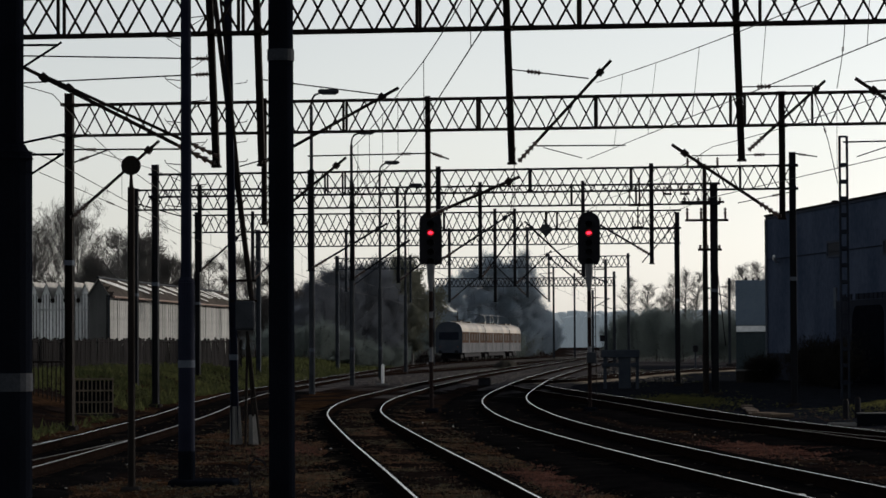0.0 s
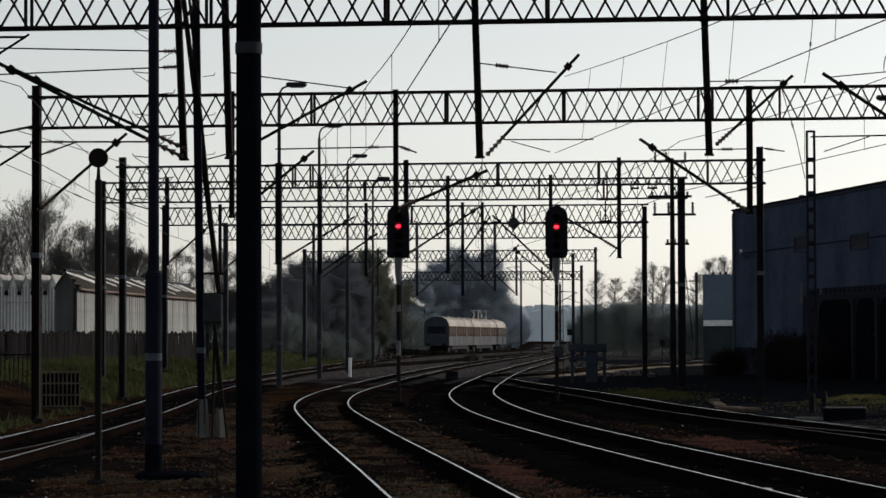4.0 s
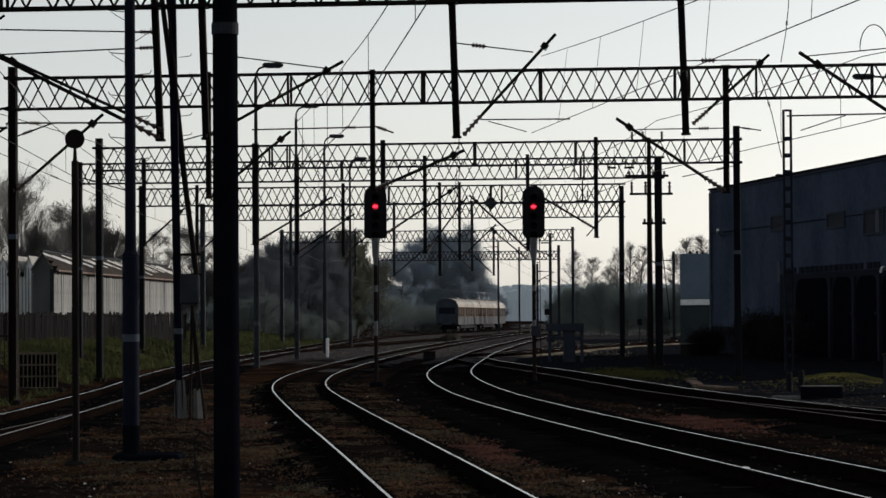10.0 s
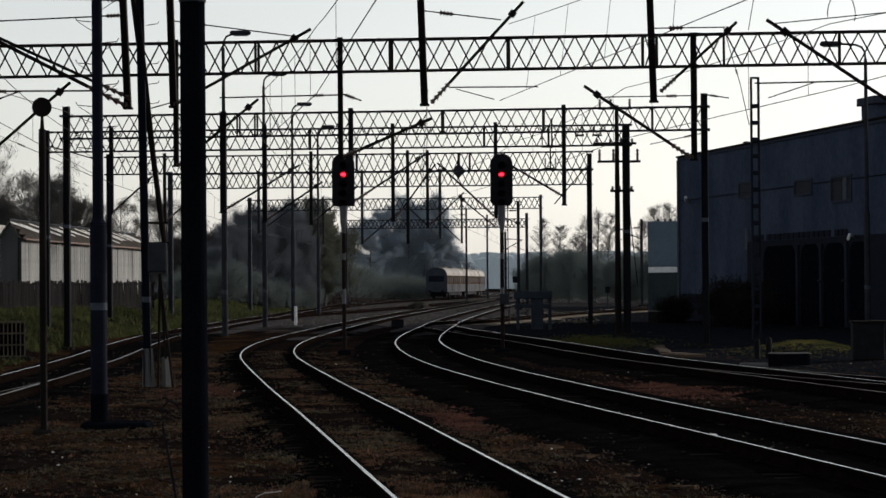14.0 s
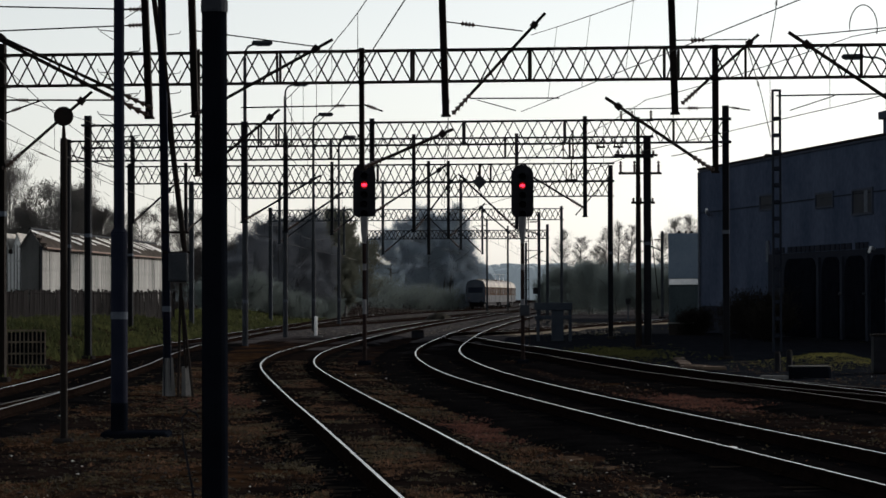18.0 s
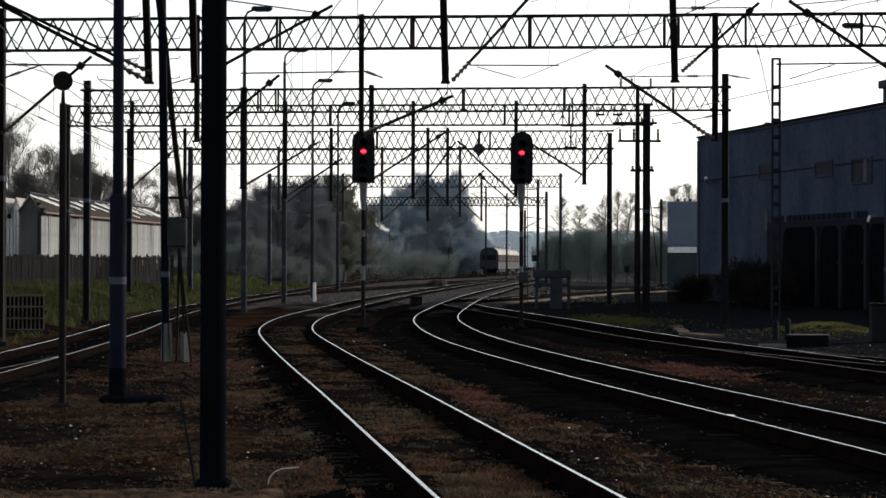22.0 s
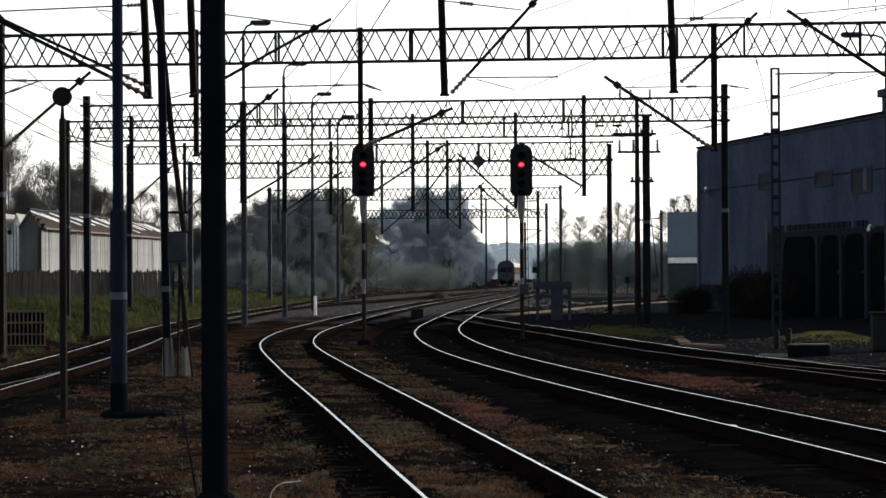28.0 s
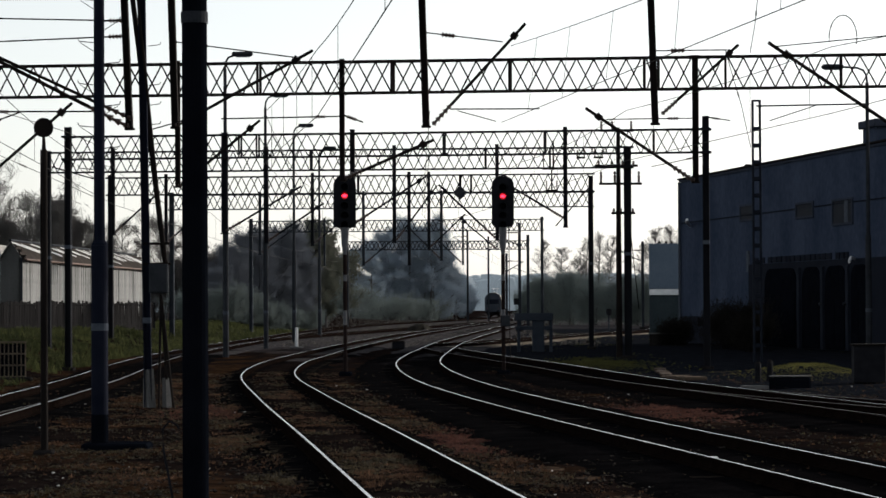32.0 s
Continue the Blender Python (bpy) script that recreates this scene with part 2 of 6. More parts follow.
M_BED = bed_mat("dark_ballast_and_haze", (("", *BALLAST), ("earth", *EARTH), ("far_haze", *HAZED_GRAVEL)), 1.4, 12)
M_PALEBED = mat("pale_ballast", (0.07, 0.058, 0.045), (0.2, 0.17, 0.135), 1.0, 0, 0.5, 0.6, 6, spec=0.0)
M_FENCE = mat("weathered_boards", (0.0035, 0.0033, 0.0036), (0.0125, 0.0115, 0.0118), 0.95, 0, 2.2, 0.4, 25, vary=0.9, spec=0.03, streak=0.15)
M_BARK = mat("bark", (0.06, 0.056, 0.054), (0.11, 0.104, 0.1), 0.9, 0, 3, 0.4, 20, spec=0.05)
M_BUD = leaf_mat("brown_twigs_and_buds", (0.085, 0.076, 0.072), (0.14, 0.125, 0.115), 0.3, 0.12, soft=True)
# twig colour tinted blue-grey to stand in for haze
M_LEAF = leaf_mat("haze_grey_budding_twigs", (0.13, 0.14, 0.158), (0.19, 0.203, 0.225), 0.25, 0.1, soft=True)
M_YOUNG = leaf_mat("pale_green_leaves", (0.125, 0.13, 0.1), (0.2, 0.2, 0.15), 0.3, 0.12, soft=True)
M_GREYBUD = leaf_mat("grey_brown_twigs_and_buds", (0.085, 0.08, 0.075), (0.14, 0.13, 0.12), 0.3, 0.12, soft=True)
M_BIRCH = leaf_mat("pale_birch_twigs", (0.12, 0.11, 0.105), (0.18, 0.17, 0.16), 0.3, 0.12, soft=True)
M_DARKBUSH = leaf_mat("dark_tangle", (0.01, 0.0095, 0.008), (0.022, 0.02, 0.017))
M_BIRCHBARK = mat("grey_birch_bark", (0.07, 0.066, 0.064), (0.15, 0.145, 0.14), 0.95, 0, 2, 0.3, 20, spec=0.05)
# distance haze painted into these two foliage colours, pale and bluish
M_PINE = leaf_mat("haze_blue_foliage", (0.27, 0.33, 0.39), (0.36, 0.43, 0.5), 0.2, 0.08, soft=True)
M_SHRUB = leaf_mat("haze_grey_green_shrub", (0.15, 0.178, 0.168), (0.23, 0.26, 0.235), 0.2, 0.15, soft=True)
M_TRSIDE = mat("pale_train_paint", (0.06, 0.063, 0.07), (0.115, 0.117, 0.12), 0.95, 0, 0.6, 0.03, 20, spec=0.0)
M_TRBAND = mat("ochre_train_band", (0.03, 0.02, 0.015), (0.065, 0.043, 0.032), 0.95, 0, 0.4, 0.03, 20, spec=0.0)
M_TRROOF = mat("train_roof", (0.035, 0.029, 0.023), (0.21, 0.175, 0.135), 0.5, 0.0, 0.22, 0.05, 3, spec=0.2)
# dark blue lifted in tone to stand in for distance haze
M_TREND = mat("haze_blue_train_end", (0.027, 0.033, 0.043), (0.042, 0.048, 0.058), 0.9, 0, 1, 0.05, 20, spec=0.05)
M_GLASS = mat("dark_window_glass", (0.006, 0.008, 0.0135), (0.011, 0.0138, 0.0205), 0.6, 0, 1, 0, 10, spec=0.03)
M_TRGLASS = mat("train_window_glass", (0.01, 0.008, 0.007), (0.024, 0.018, 0.015), 0.6, 0, 1, 0, 10, spec=0.03)
M_LAMPRED = glow("red_signal_lamp", (1.0, 0.02, 0.05), 3.2)
M_LAMPHALO = glow("red_lamp_halo", (0.5, 0.006, 0.01), 0.16)
M_LENS = mat("unlit_lens", (0.004, 0.004, 0.005), (0.008, 0.008, 0.009), 0.9, 0, 3, 0, 20, spec=0.02)


# ---- builders ----
def part(name, bm, material, parent=None, label=""):
    me = bpy.data.meshes.new(name)
    bm.to_mesh(me)
    bm.free()
    me.materials.append(material)
    return piece(name, me, parent, label)


def piece(name, me, parent=None, label="", m=None):
    ob = new(name, me)
    if parent:
        ob.parent = parent
    if m is not None:
        ob.matrix_basis = m
    if label:
        ob["label"] = label
    return ob


def root(name, m, label, category, group="", kind=""):
    ob = new(name)
    ob.matrix_basis = m
    return tagged(ob, label, category, group, kind)


def box(bm, c, s, rot=None, bevel=0.0):
    """A box at the centre c with the sizes s."""
    r = bmesh.ops.create_cube(bm, size=1.0)
    vs = r["verts"]
    m = Matrix.Translation(c) @ (rot.to_4x4() if rot else Matrix()) @ Matrix.Diagonal((*s, 1))
    bmesh.ops.transform(bm, matrix=m, verts=vs)
    if bevel:
        es = list({e for v in vs for e in v.link_edges})
        bmesh.ops.bevel(bm, geom=es, offset=bevel, segments=1, affect="EDGES")
    return bm


def rod(bm, a, b, r0, r1=None, seg=8):
    """A round bar from a to b."""
    a, b = Vector(a), Vector(b)
    d = b - a
    r1 = r0 if r1 is None else r1
    q = d.to_track_quat("Z", "Y").to_matrix()
    va, vb = [], []
    for i in range(seg):
        w = 2 * math.pi * i / seg
        o = Vector((math.cos(w), math.sin(w), 0))
        va.append(bm.verts.new(a + q @ (o * r0)))
        vb.append(bm.verts.new(b + q @ (o * r1)))
    for i in range(seg):
        j = (i + 1) % seg
        bm.faces.new((va[i], va[j], vb[j], vb[i]))
    bm.faces.new(va[::-1])
    bm.faces.new(vb)
    return bm


def tube(bm, pts, r, seg=6):
    """A bent bar through pts."""
    rings = []
    for i, p in enumerate(pts):
        d = (Vector(pts[min(i + 1, len(pts) - 1)]) - Vector(pts[max(i - 1, 0)])).normalized()
        q = d.to_track_quat("Z", "Y").to_matrix()
        rings.append([bm.verts.new(Vector(p) + q @ Vector((r * math.cos(2 * math.pi * k / seg), r * math.sin(2 * math.pi * k / seg), 0))) for k in range(seg)])
    for u, v in zip(rings, rings[1:]):
        for k in range(seg):
            bm.faces.new((u[k], u[(k + 1) % seg], v[(k + 1) % seg], v[k]))
    bm.faces.new(rings[0][::-1])
    bm.faces.new(rings[-1])
    return bm


def hbeam(bm, x, y, z0, z1, w, d, t=0.02, lean=0.0):
    """An upright H section; lean: metres by which its top stands off in x."""
    a, b, c = w / 2, w / 2 - t, t / 2
    prof = [(-a, -d / 2), (-b, -d / 2), (-b, -c), (b, -c), (b, -d / 2), (a, -d / 2), (a, d / 2), (b, d / 2), (b, c), (-b, c), (-b, d / 2), (-a, d / 2)]
    lo = [bm.verts.new((x + u, y + v, z0)) for u, v in prof]
    hi = [bm.verts.new((x + u + lean, y + v, z1)) for u, v in prof]
    bm.faces.new(lo[::-1])
    bm.faces.new(hi)
    for i in range(12):
        bm.faces.new((lo[i], lo[(i + 1) % 12], hi[(i + 1) % 12], hi[i]))
    return bm


def insulator(bm, a, b, r=0.06, n=4):
    """Ribbed insulator between a and b."""
    a, b = Vector(a), Vector(b)
    rod(bm, a, b, r * 0.45)
    for i in range(n):
        p = a.lerp(b, (i + 0.5) / n)
        e = (b - a) * (0.28 / n)
        rod(bm, p - e, p + e, r, r * 0.6)
    return bm


def smooth_line(pts, step):
    """A smooth line through plan points, cut to even steps."""
    pts = [Vector((p[0], p[1], 0)) for p in pts]
    out = []
    for i in range(len(pts) - 1):
        p0, p1, p2, p3 = pts[max(i - 1, 0)], pts[i], pts[i + 1], pts[min(i + 2, len(pts) - 1)]
        n = max(2, int((p2 - p1).length / 0.5))
        for k in range(n):
            t = k / n
            out.append(0.5 * ((2 * p1) + (p2 - p0) * t + (2 * p0 - 5 * p1 + 4 * p2 - p3) * t * t + (3 * p1 - p0 - 3 * p2 + p3) * t ** 3))
    out.append(pts[-1])
    a = np.array([[p.x, p.y] for p in out])
    w = 9
    for _ in range(3):
        pad = np.vstack([2 * a[:1] - a[w:0:-1], a, 2 * a[-1:] - a[-2:-w - 2:-1]])
        ker = np.ones(2 * w + 1) / (2 * w + 1)
        a = np.column_stack([np.convolve(pad[:, c], ker, "valid") for c in (0, 1)])
    d = np.concatenate([[0], np.cumsum(np.hypot(*np.diff(a, axis=0).T))])
    s = np.arange(0, d[-1], step)
    return np.column_stack([np.interp(s, d, a[:, 0]), np.interp(s, d, a[:, 1])])


def at_y(line, y):
    """The line's x and slope at the distance y."""
    x = float(np.interp(y, line[:, 1], line[:, 0]))
    return x, float(np.interp(y + 1, line[:, 1], line[:, 0])) - x


# ---- tracks in plan ----
TRAIN_LINE = smooth_line([(-8.0, -40), (-8.1, 5), (-8.2, 25), (-8.3, 42), (-8.45, 54), (-8.75, 67), (-9.2, 80), (-9.75, 90), (-10.35, 105), (-10.65, 120), (-10.5, 150),
                          (-10.1, 186), (-9.5, 230), (-8.4, 270), (-7.02, 300), (-4.2, 334), (-2.3, 352), (0.5, 376), (3.2, 402), (4.7, 416), (7.1, 442),
                          (9.85, 474), (11.45, 502), (12.75, 541), (13.9, 580), (15.5, 640), (18.6, 760)], 1.0)
LINE_A = smooth_line([(7.0, -40), (3.0, 0), (2.4, 5), (1.45, 15), (0.4, 25.8), (-1.225, 43), (-2.13, 52), (-3.335, 65), (-4.545, 79), (-4.99, 92), (-5.03, 102), (-4.76, 113),
                      (-4.2, 134), (-2.4, 179), (-0.4, 216), (2.2, 260), (5.2, 310), (9.5, 380), (16, 470), (24, 580)], 1.0)
LINE_B = smooth_line([(13.4, -40), (8.6, 0), (7.3, 10), (5.15, 28), (4.34, 35.3), (3.47, 41.9), (2.03, 54.6), (0.75, 68), (0.05, 80), (-0.33, 91.3), (-0.38, 100), (-0.2, 110),
                      (0.25, 125), (1.35, 156), (3.9, 206), (7.0, 260), (11, 330), (17, 420), (26, 540)], 1.0)
LINE_C = smooth_line([(20.0, -40), (15.0, 0), (13.2, 15), (11.2, 30), (8.9, 46), (7.8, 54.6), (6.85, 61.5), (5.8, 69), (4.95, 77), (3.8, 92), (2.1, 110), (0.9, 124), (0.45, 132)], 1.0)
LINE_D = smooth_line([(0.75, 145), (1.9, 150), (3.2, 155.5), (5.5, 167.5), (7.8, 181), (10.2, 194), (12.8, 204), (18, 226), (26, 280)], 1.0)
LINE_E = smooth_line([(-14.0, -40), (-11.1, 10), (-9.88, 30), (-9.47, 36), (-9.1, 42), (-8.84, 48), (-8.65, 54), (-8.6, 60), (-8.62, 62)], 1.0)
LINE_F = smooth_line([(-10.1, 172), (-9.1, 190), (-6.9, 208), (-5.2, 224), (-3.3, 243), (-0.4, 275), (3.3, 315), (8.4, 372)], 1.0)
LINE_G = smooth_line([(30.0, -30), (18.0, 18), (13.0, 38), (10.1, 49.5), (8.2, 57), (7.0, 62), (6.5, 64.5), (6.1, 67)], 1.0)
LINES = (TRAIN_LINE, LINE_A, LINE_B, LINE_C, LINE_D, LINE_E, LINE_F, LINE_G)


def track_gap(x, y):
    """Distance from the nearest track's middle."""
    return min(abs(float(np.interp(y, l[:, 1], l[:, 0], left=99, right=99)) - x) for l in LINES)


def ground_z(x, y):
    z = 0.06 * noise.noise((x * 0.35, y * 0.2, 1.7)) + 0.045 * noise.noise((x * 1.3, y * 0.9, 4.0)) if y < 200 and abs(x) < 60 else 0.0
    xt = float(np.interp(y, TRAIN_LINE[:, 1], TRAIN_LINE[:, 0]))
    rise = min(1.0, max(0.0, (xt - 2.4 - x) / 5.0)) * min(1.0, max(0.0, (y - 60) / 25)) * min(1, max(0, (420 - y) / 100))
    z += 0.95 * rise * rise * (3 - 2 * rise)
    if 40 < y < 120:
        m = math.exp(-((x - 11.3) / 1.6) ** 2 - ((y - 84) / 4.0) ** 2)
        z += 0.36 * m
    return z


# ---- ground ----
def litter(x, y):
    """How thick last year's dry grass lies, from none to one, in loose patches."""
    f = 0.42 + 1.5 * noise.noise((x * 0.5, y * 0.2, 31.0)) + 0.7 * noise.noise((x * 1.5, y * 0.7, 8.0))
    return max(0.0, min(1.0, f)) * (0.55 if x > at_y(LINE_A, y)[0] + 1.2 else 1.0)


def build_ground():
    xs = np.concatenate([[-2500, -1200, -600, -300, -160, -100, -70], np.arange(-50, -20, 1.5), np.arange(-20, 22, 0.45), np.arange(22, 50, 1.5), [60, 80, 120, 200, 350, 700, 1300, 2500]])
    ys = np.concatenate([[-300, -120, -60, -30, -10], np.arange(0, 20, 2.0), np.arange(20, 60, 0.45), np.arange(60, 130, 0.9), np.arange(130, 440, 5), [480, 550, 700, 950, 1300, 1800, 2600, 3600]])
    vs = [(x, y, ground_z(x, y) - 0.03) for y in ys for x in xs]
    n = len(xs)
    fs = [(j * n + i, j * n + i + 1, (j + 1) * n + i + 1, (j + 1) * n + i) for j in range(len(ys) - 1) for i in range(n - 1)]
    me = bpy.data.meshes.new("ground")
    me.from_pydata(vs, [], fs)
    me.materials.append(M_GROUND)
    far_haze, yard_shade, dry = (me.attributes.new(k, "FLOAT", "POINT") for k in ("far_haze", "yard_shade", "litter"))
    for i, (x, y, z) in enumerate(vs):
        dry.data[i].value = litter(x, y) if 20 < y < 140 and abs(x) < 22 and track_gap(x, y) > 1.05 else 0.0
        wander = 30 * noise.noise((x * 0.25, y * 0.12, 6.0))
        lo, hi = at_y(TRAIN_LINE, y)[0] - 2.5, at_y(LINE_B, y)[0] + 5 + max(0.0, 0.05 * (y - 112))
        # far ground between the tracks paled to stand in for haze
        far_haze.data[i].value = max(0.0, min(1.0, (y - 118 - wander) / 50, x - lo + 0.5, (hi - x) / 3 + 0.5, (760 - y) / 60))
        # the shed's shade put into the yard as a dark bluish tone
        yard_shade.data[i].value = max(0.0, min(1.0, (x - at_y(LINE_C, min(y, 130))[0] - 0.6) / 1.6, (300 - y) / 60))
    tagged(new("ground", me), "dark brown earth with dry weeds between the tracks", "ground", kind="structure")


build_ground()

RAIL_PROFILE = [(-0.075, 0.0), (0.075, 0.0), (0.075, 0.012), (0.012, 0.03), (0.012, 0.115), (0.035, 0.125), (0.036, 0.153), (0.02, 0.165), (-0.02, 0.165), (-0.036, 0.153), (-0.035, 0.125), (-0.012, 0.115), (-0.012, 0.03), (-0.075, 0.012)]


def offset_line(line, off):
    t = np.gradient(line, axis=0)
    t /= np.hypot(t[:, 0], t[:, 1])[:, None]
    return line + np.column_stack([t[:, 1], -t[:, 0]]) * off


def rail_mesh(line, base):
    bm = bmesh.new()
    t = np.gradient(line, axis=0)
    t /= np.hypot(t[:, 0], t[:, 1])[:, None]
    rings = [[bm.verts.new((p[0] + d[1] * u, p[1] - d[0] * u, base + w)) for u, w in RAIL_PROFILE] for p, d in zip(line, t)]
    k = len(RAIL_PROFILE)
    for a, b in zip(rings, rings[1:]):
        for i in range(k):
            fc = bm.faces.new((a[i], a[(i + 1) % k], b[(i + 1) % k], b[i]))
            fc.material_index = 1 if i == 7 else 0
    bm.faces.new(rings[0])
    bm.faces.new(rings[-1][::-1])
    bmesh.ops.recalc_face_normals(bm, faces=bm.faces)
    return bm


def bed_mesh(line, half):
    bm = bmesh.new()
    offs = [-half - 0.5, -half, -0.95, -0.42, 0, 0.42, 0.95, half, half + 0.5]
    hs = [-0.06, 0.015, 0.03, 0.03, 0.035, 0.03, 0.03, 0.015, -0.06]
    t = np.gradient(line, axis=0)
    t /= np.hypot(t[:, 0], t[:, 1])[:, None]
    rings = []
    drop = 0.03 if half == 1.1 else 0.0
    far_haze, earth = [], []
    for p, d in zip(line, t):
        ring = []
        for u, w in zip(offs, hs):
            w -= drop
            x, y = p[0] + d[1] * u, p[1] - d[0] * u
            ring.append(bm.verts.new((x, y, w + 0.035 * noise.noise((x * 2.1, y * 1.1, 9.0)))))
            # haze painted into the bed: paler with distance
            far_haze.append(max(0.0, min(1.0, (y - 108 - 35 * noise.noise((x * 0.5, y * 0.12, 4.0))) / 40)))
            earth.append(1.0 if half < 1.5 and abs(u) < 0.3 else 0.55 if half < 1.5 and abs(u) < 0.5 else 0.0)
        rings.append(ring)
    for a, b in zip(rings, rings[1:]):
        for i in range(len(offs) - 1):
            bm.faces.new((a[i], a[i + 1], b[i + 1], b[i]))
    return bm, far_haze, earth


def sleeper_mesh():
    bm = bmesh.new()
    box(bm, (0, 0, 0), (2.5, 0.26, 0.16), bevel=0.02)
    me = bpy.data.meshes.new("sleeper")
    bm.to_mesh(me)
    bm.free()
    me.materials.append(M_SLEEPER)
    return me


def build_track(line, label, half):
    base = 0.035 if half != 1.1 else 0.018
    tr = root("railway_track", pose(0, 0, 0), label, "railway track", "tracks", "structure")
    for off in (-0.7535, 0.7535):
        ob = part("rail", rail_mesh(offset_line(line, off), base), M_RAIL, tr, "rail with a worn top")
        ob.data.materials.append(M_DULLRAIL if half == 1.1 or line is LINE_C and off < 0 else M_WORNRAIL if half == 1.5 and off > 0 else M_RAILTOP)
    bm, far_haze, earth = bed_mesh(line, half)
    bed = part("ballast_bed", bm, M_PALEBED if line is LINE_D else M_BED, tr, "dark ballast, paled for haze farther on")
    for name, values in (("far_haze", far_haze), ("earth", earth)):
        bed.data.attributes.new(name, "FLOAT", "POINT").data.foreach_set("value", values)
    return tr


TRACKS = [build_track(l, n, w) for l, n, w in zip(LINES, (
    "far curving line on which the train leaves", "curved main track with bright rail tops", "second curved track with bright rail tops",
    "siding that branches off towards the grey building", "side track that swings away behind the buffer stop",
    "turnout track that joins the running line", "crossover track between the far lines", "rusty yard track that leaves the siding"), (1.5, 1.2, 1.9, 1.9, 1.2, 1.1, 1.1, 1.1))]


# ---- overhead line gantries ----
def gantry(dist, k, s0, s1, z_low, high, columns, posts, arms, ties, uprights=(), label="", depth=0.4, chord=0.044, brace=0.019, bars=()):
    """A lattice portal across the tracks. columns: (s, width, top, foot); posts: (s, foot, top, lean, width); arms and ties: two (s, z) ends."""
    steel = M_STEEL if dist < 80 else M_MIDSTEEL if dist < 150 else M_FARSTEEL      # farther spans get paler paint that stands in for haze
    g = root("catenary_gantry", pose(0, dist, 0, 0, 0, -math.degrees(math.atan(k))), label, "gantry", "overhead line gantries")
    for y in (-depth / 2, depth / 2):
        for z in (z_low, z_low + high):
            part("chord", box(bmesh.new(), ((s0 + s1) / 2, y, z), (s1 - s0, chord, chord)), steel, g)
    # zigzag bracing on both faces, starting anew at every upright
    marks = [s0, *sorted(u for u in uprights if s0 < u < s1), s1]
    shared = {}
    for a, b in zip(marks, marks[1:]):
        n = max(1, round((b - a - 0.1) / 0.409))
        step = (b - a - 0.1) / n
        key = round(step, 3)
        if key not in shared:
            bm = box(bmesh.new(), (0, 0, 0), (math.hypot(step, high), brace, brace * 1.6))
            shared[key] = bpy.data.meshes.new("brace")
            bm.to_mesh(shared[key])
            bm.free()
            shared[key].materials.append(steel)
        ang = math.degrees(math.atan2(high, step))
        for i in range(n):
            s = a + 0.05 + (i + 0.5) * step
            for y, up in ((-depth / 2, 1 if i % 2 else -1), (depth / 2, -1 if i % 2 else 1)):
                piece("brace", shared[key], g, m=pose(s, y, z_low + high / 2, 0, -ang * up, 0))
    for s in uprights:
        part("upright", box(bmesh.new(), (s, -depth / 2 - 0.03, z_low + high / 2), (0.06, 0.04, high)), steel, g)
        part("upright", box(bmesh.new(), (s, depth / 2 + 0.03, z_low + high / 2), (0.06, 0.04, high)), steel, g)
    for s, w, top, foot in columns:
        bm = hbeam(bmesh.new(), s, 0, foot - 0.1, top, w, w * 1.1)
        c = part("column", bm, steel, g)
        bm = bmesh.new()
        box(bm, (s, 0, foot - 0.02), (w * 2.0, w * 2.0, 0.22), bevel=0.03)
        part("footing", bm, M_DARKCONC, c, "concrete footing")
        if dist < 150:
            part("painted_ring", box(bmesh.new(), (s, 0, 4.2), (w + 0.012, w * 1.1 + 0.012, 0.13)), M_BAND, c, "faded pale ring")
        for z in (z_low, z_low + high):
            part("bracket", box(bmesh.new(), (s, 0, z), (w * 1.7, depth + 0.12, 0.07)), steel, c)
    for s, foot, top, lean, w in posts:
        bm = hbeam(bmesh.new(), s, 0, foot, top, w, w)
        for v in bm.verts:
            v.co.x -= lean * (v.co.z - foot)
        p = part("hanging_post", bm, steel, g)
        part("foot_plate", box(bmesh.new(), (s, 0, foot), (w * 1.35, w * 1.35, 0.04)), steel, p)
        for z in (z_low, z_low + high):
            part("clamp", box(bmesh.new(), (s - lean * (z - foot), 0, z), (w * 1.5, depth + 0.1, 0.06)), steel, p)
    for (a, b, r) in arms:
        pa, pb = Vector((a[0], 0, a[1])), Vector((b[0], -0.12, b[1]))
        arm = part("cantilever_arm", rod(bmesh.new(), pa.lerp(pb, 0.2), pb, r), steel, g)
        part("insulator", insulator(bmesh.new(), pa, pa.lerp(pb, 0.2), r * 1.9, 5), M_PORC, arm, "ribbed brown insulator")
        part("wire_clamp", box(bmesh.new(), pa.lerp(pb, 0.88), (r * 4, r * 4, r * 4), Euler((0, 0.7, 0)).to_matrix()), steel, arm)
    for (a, b, r) in ties:
        pa, pb = Vector((a[0], 0, a[1])), Vector((b[0], -0.12, b[1]))
        tie = part("tie_rod", rod(bmesh.new(), pa, pb, r), steel, g)
        u = (pb - pa).normalized()
        q = 0.06 if (pb - pa).length > 3.6 else min(0.42, (pb - pa).length * 0.25)
        part("insulator", insulator(bmesh.new(), pa + u * q, pa + u * (q + 0.26), 0.05, 4), M_PORC, tie, "ribbed brown insulator")
    for (a, b, r) in bars:
        part("steady_arm", rod(bmesh.new(), (a[0], -0.15, a[1]), (b[0], -0.15, b[1]), r), steel, g)
    return g


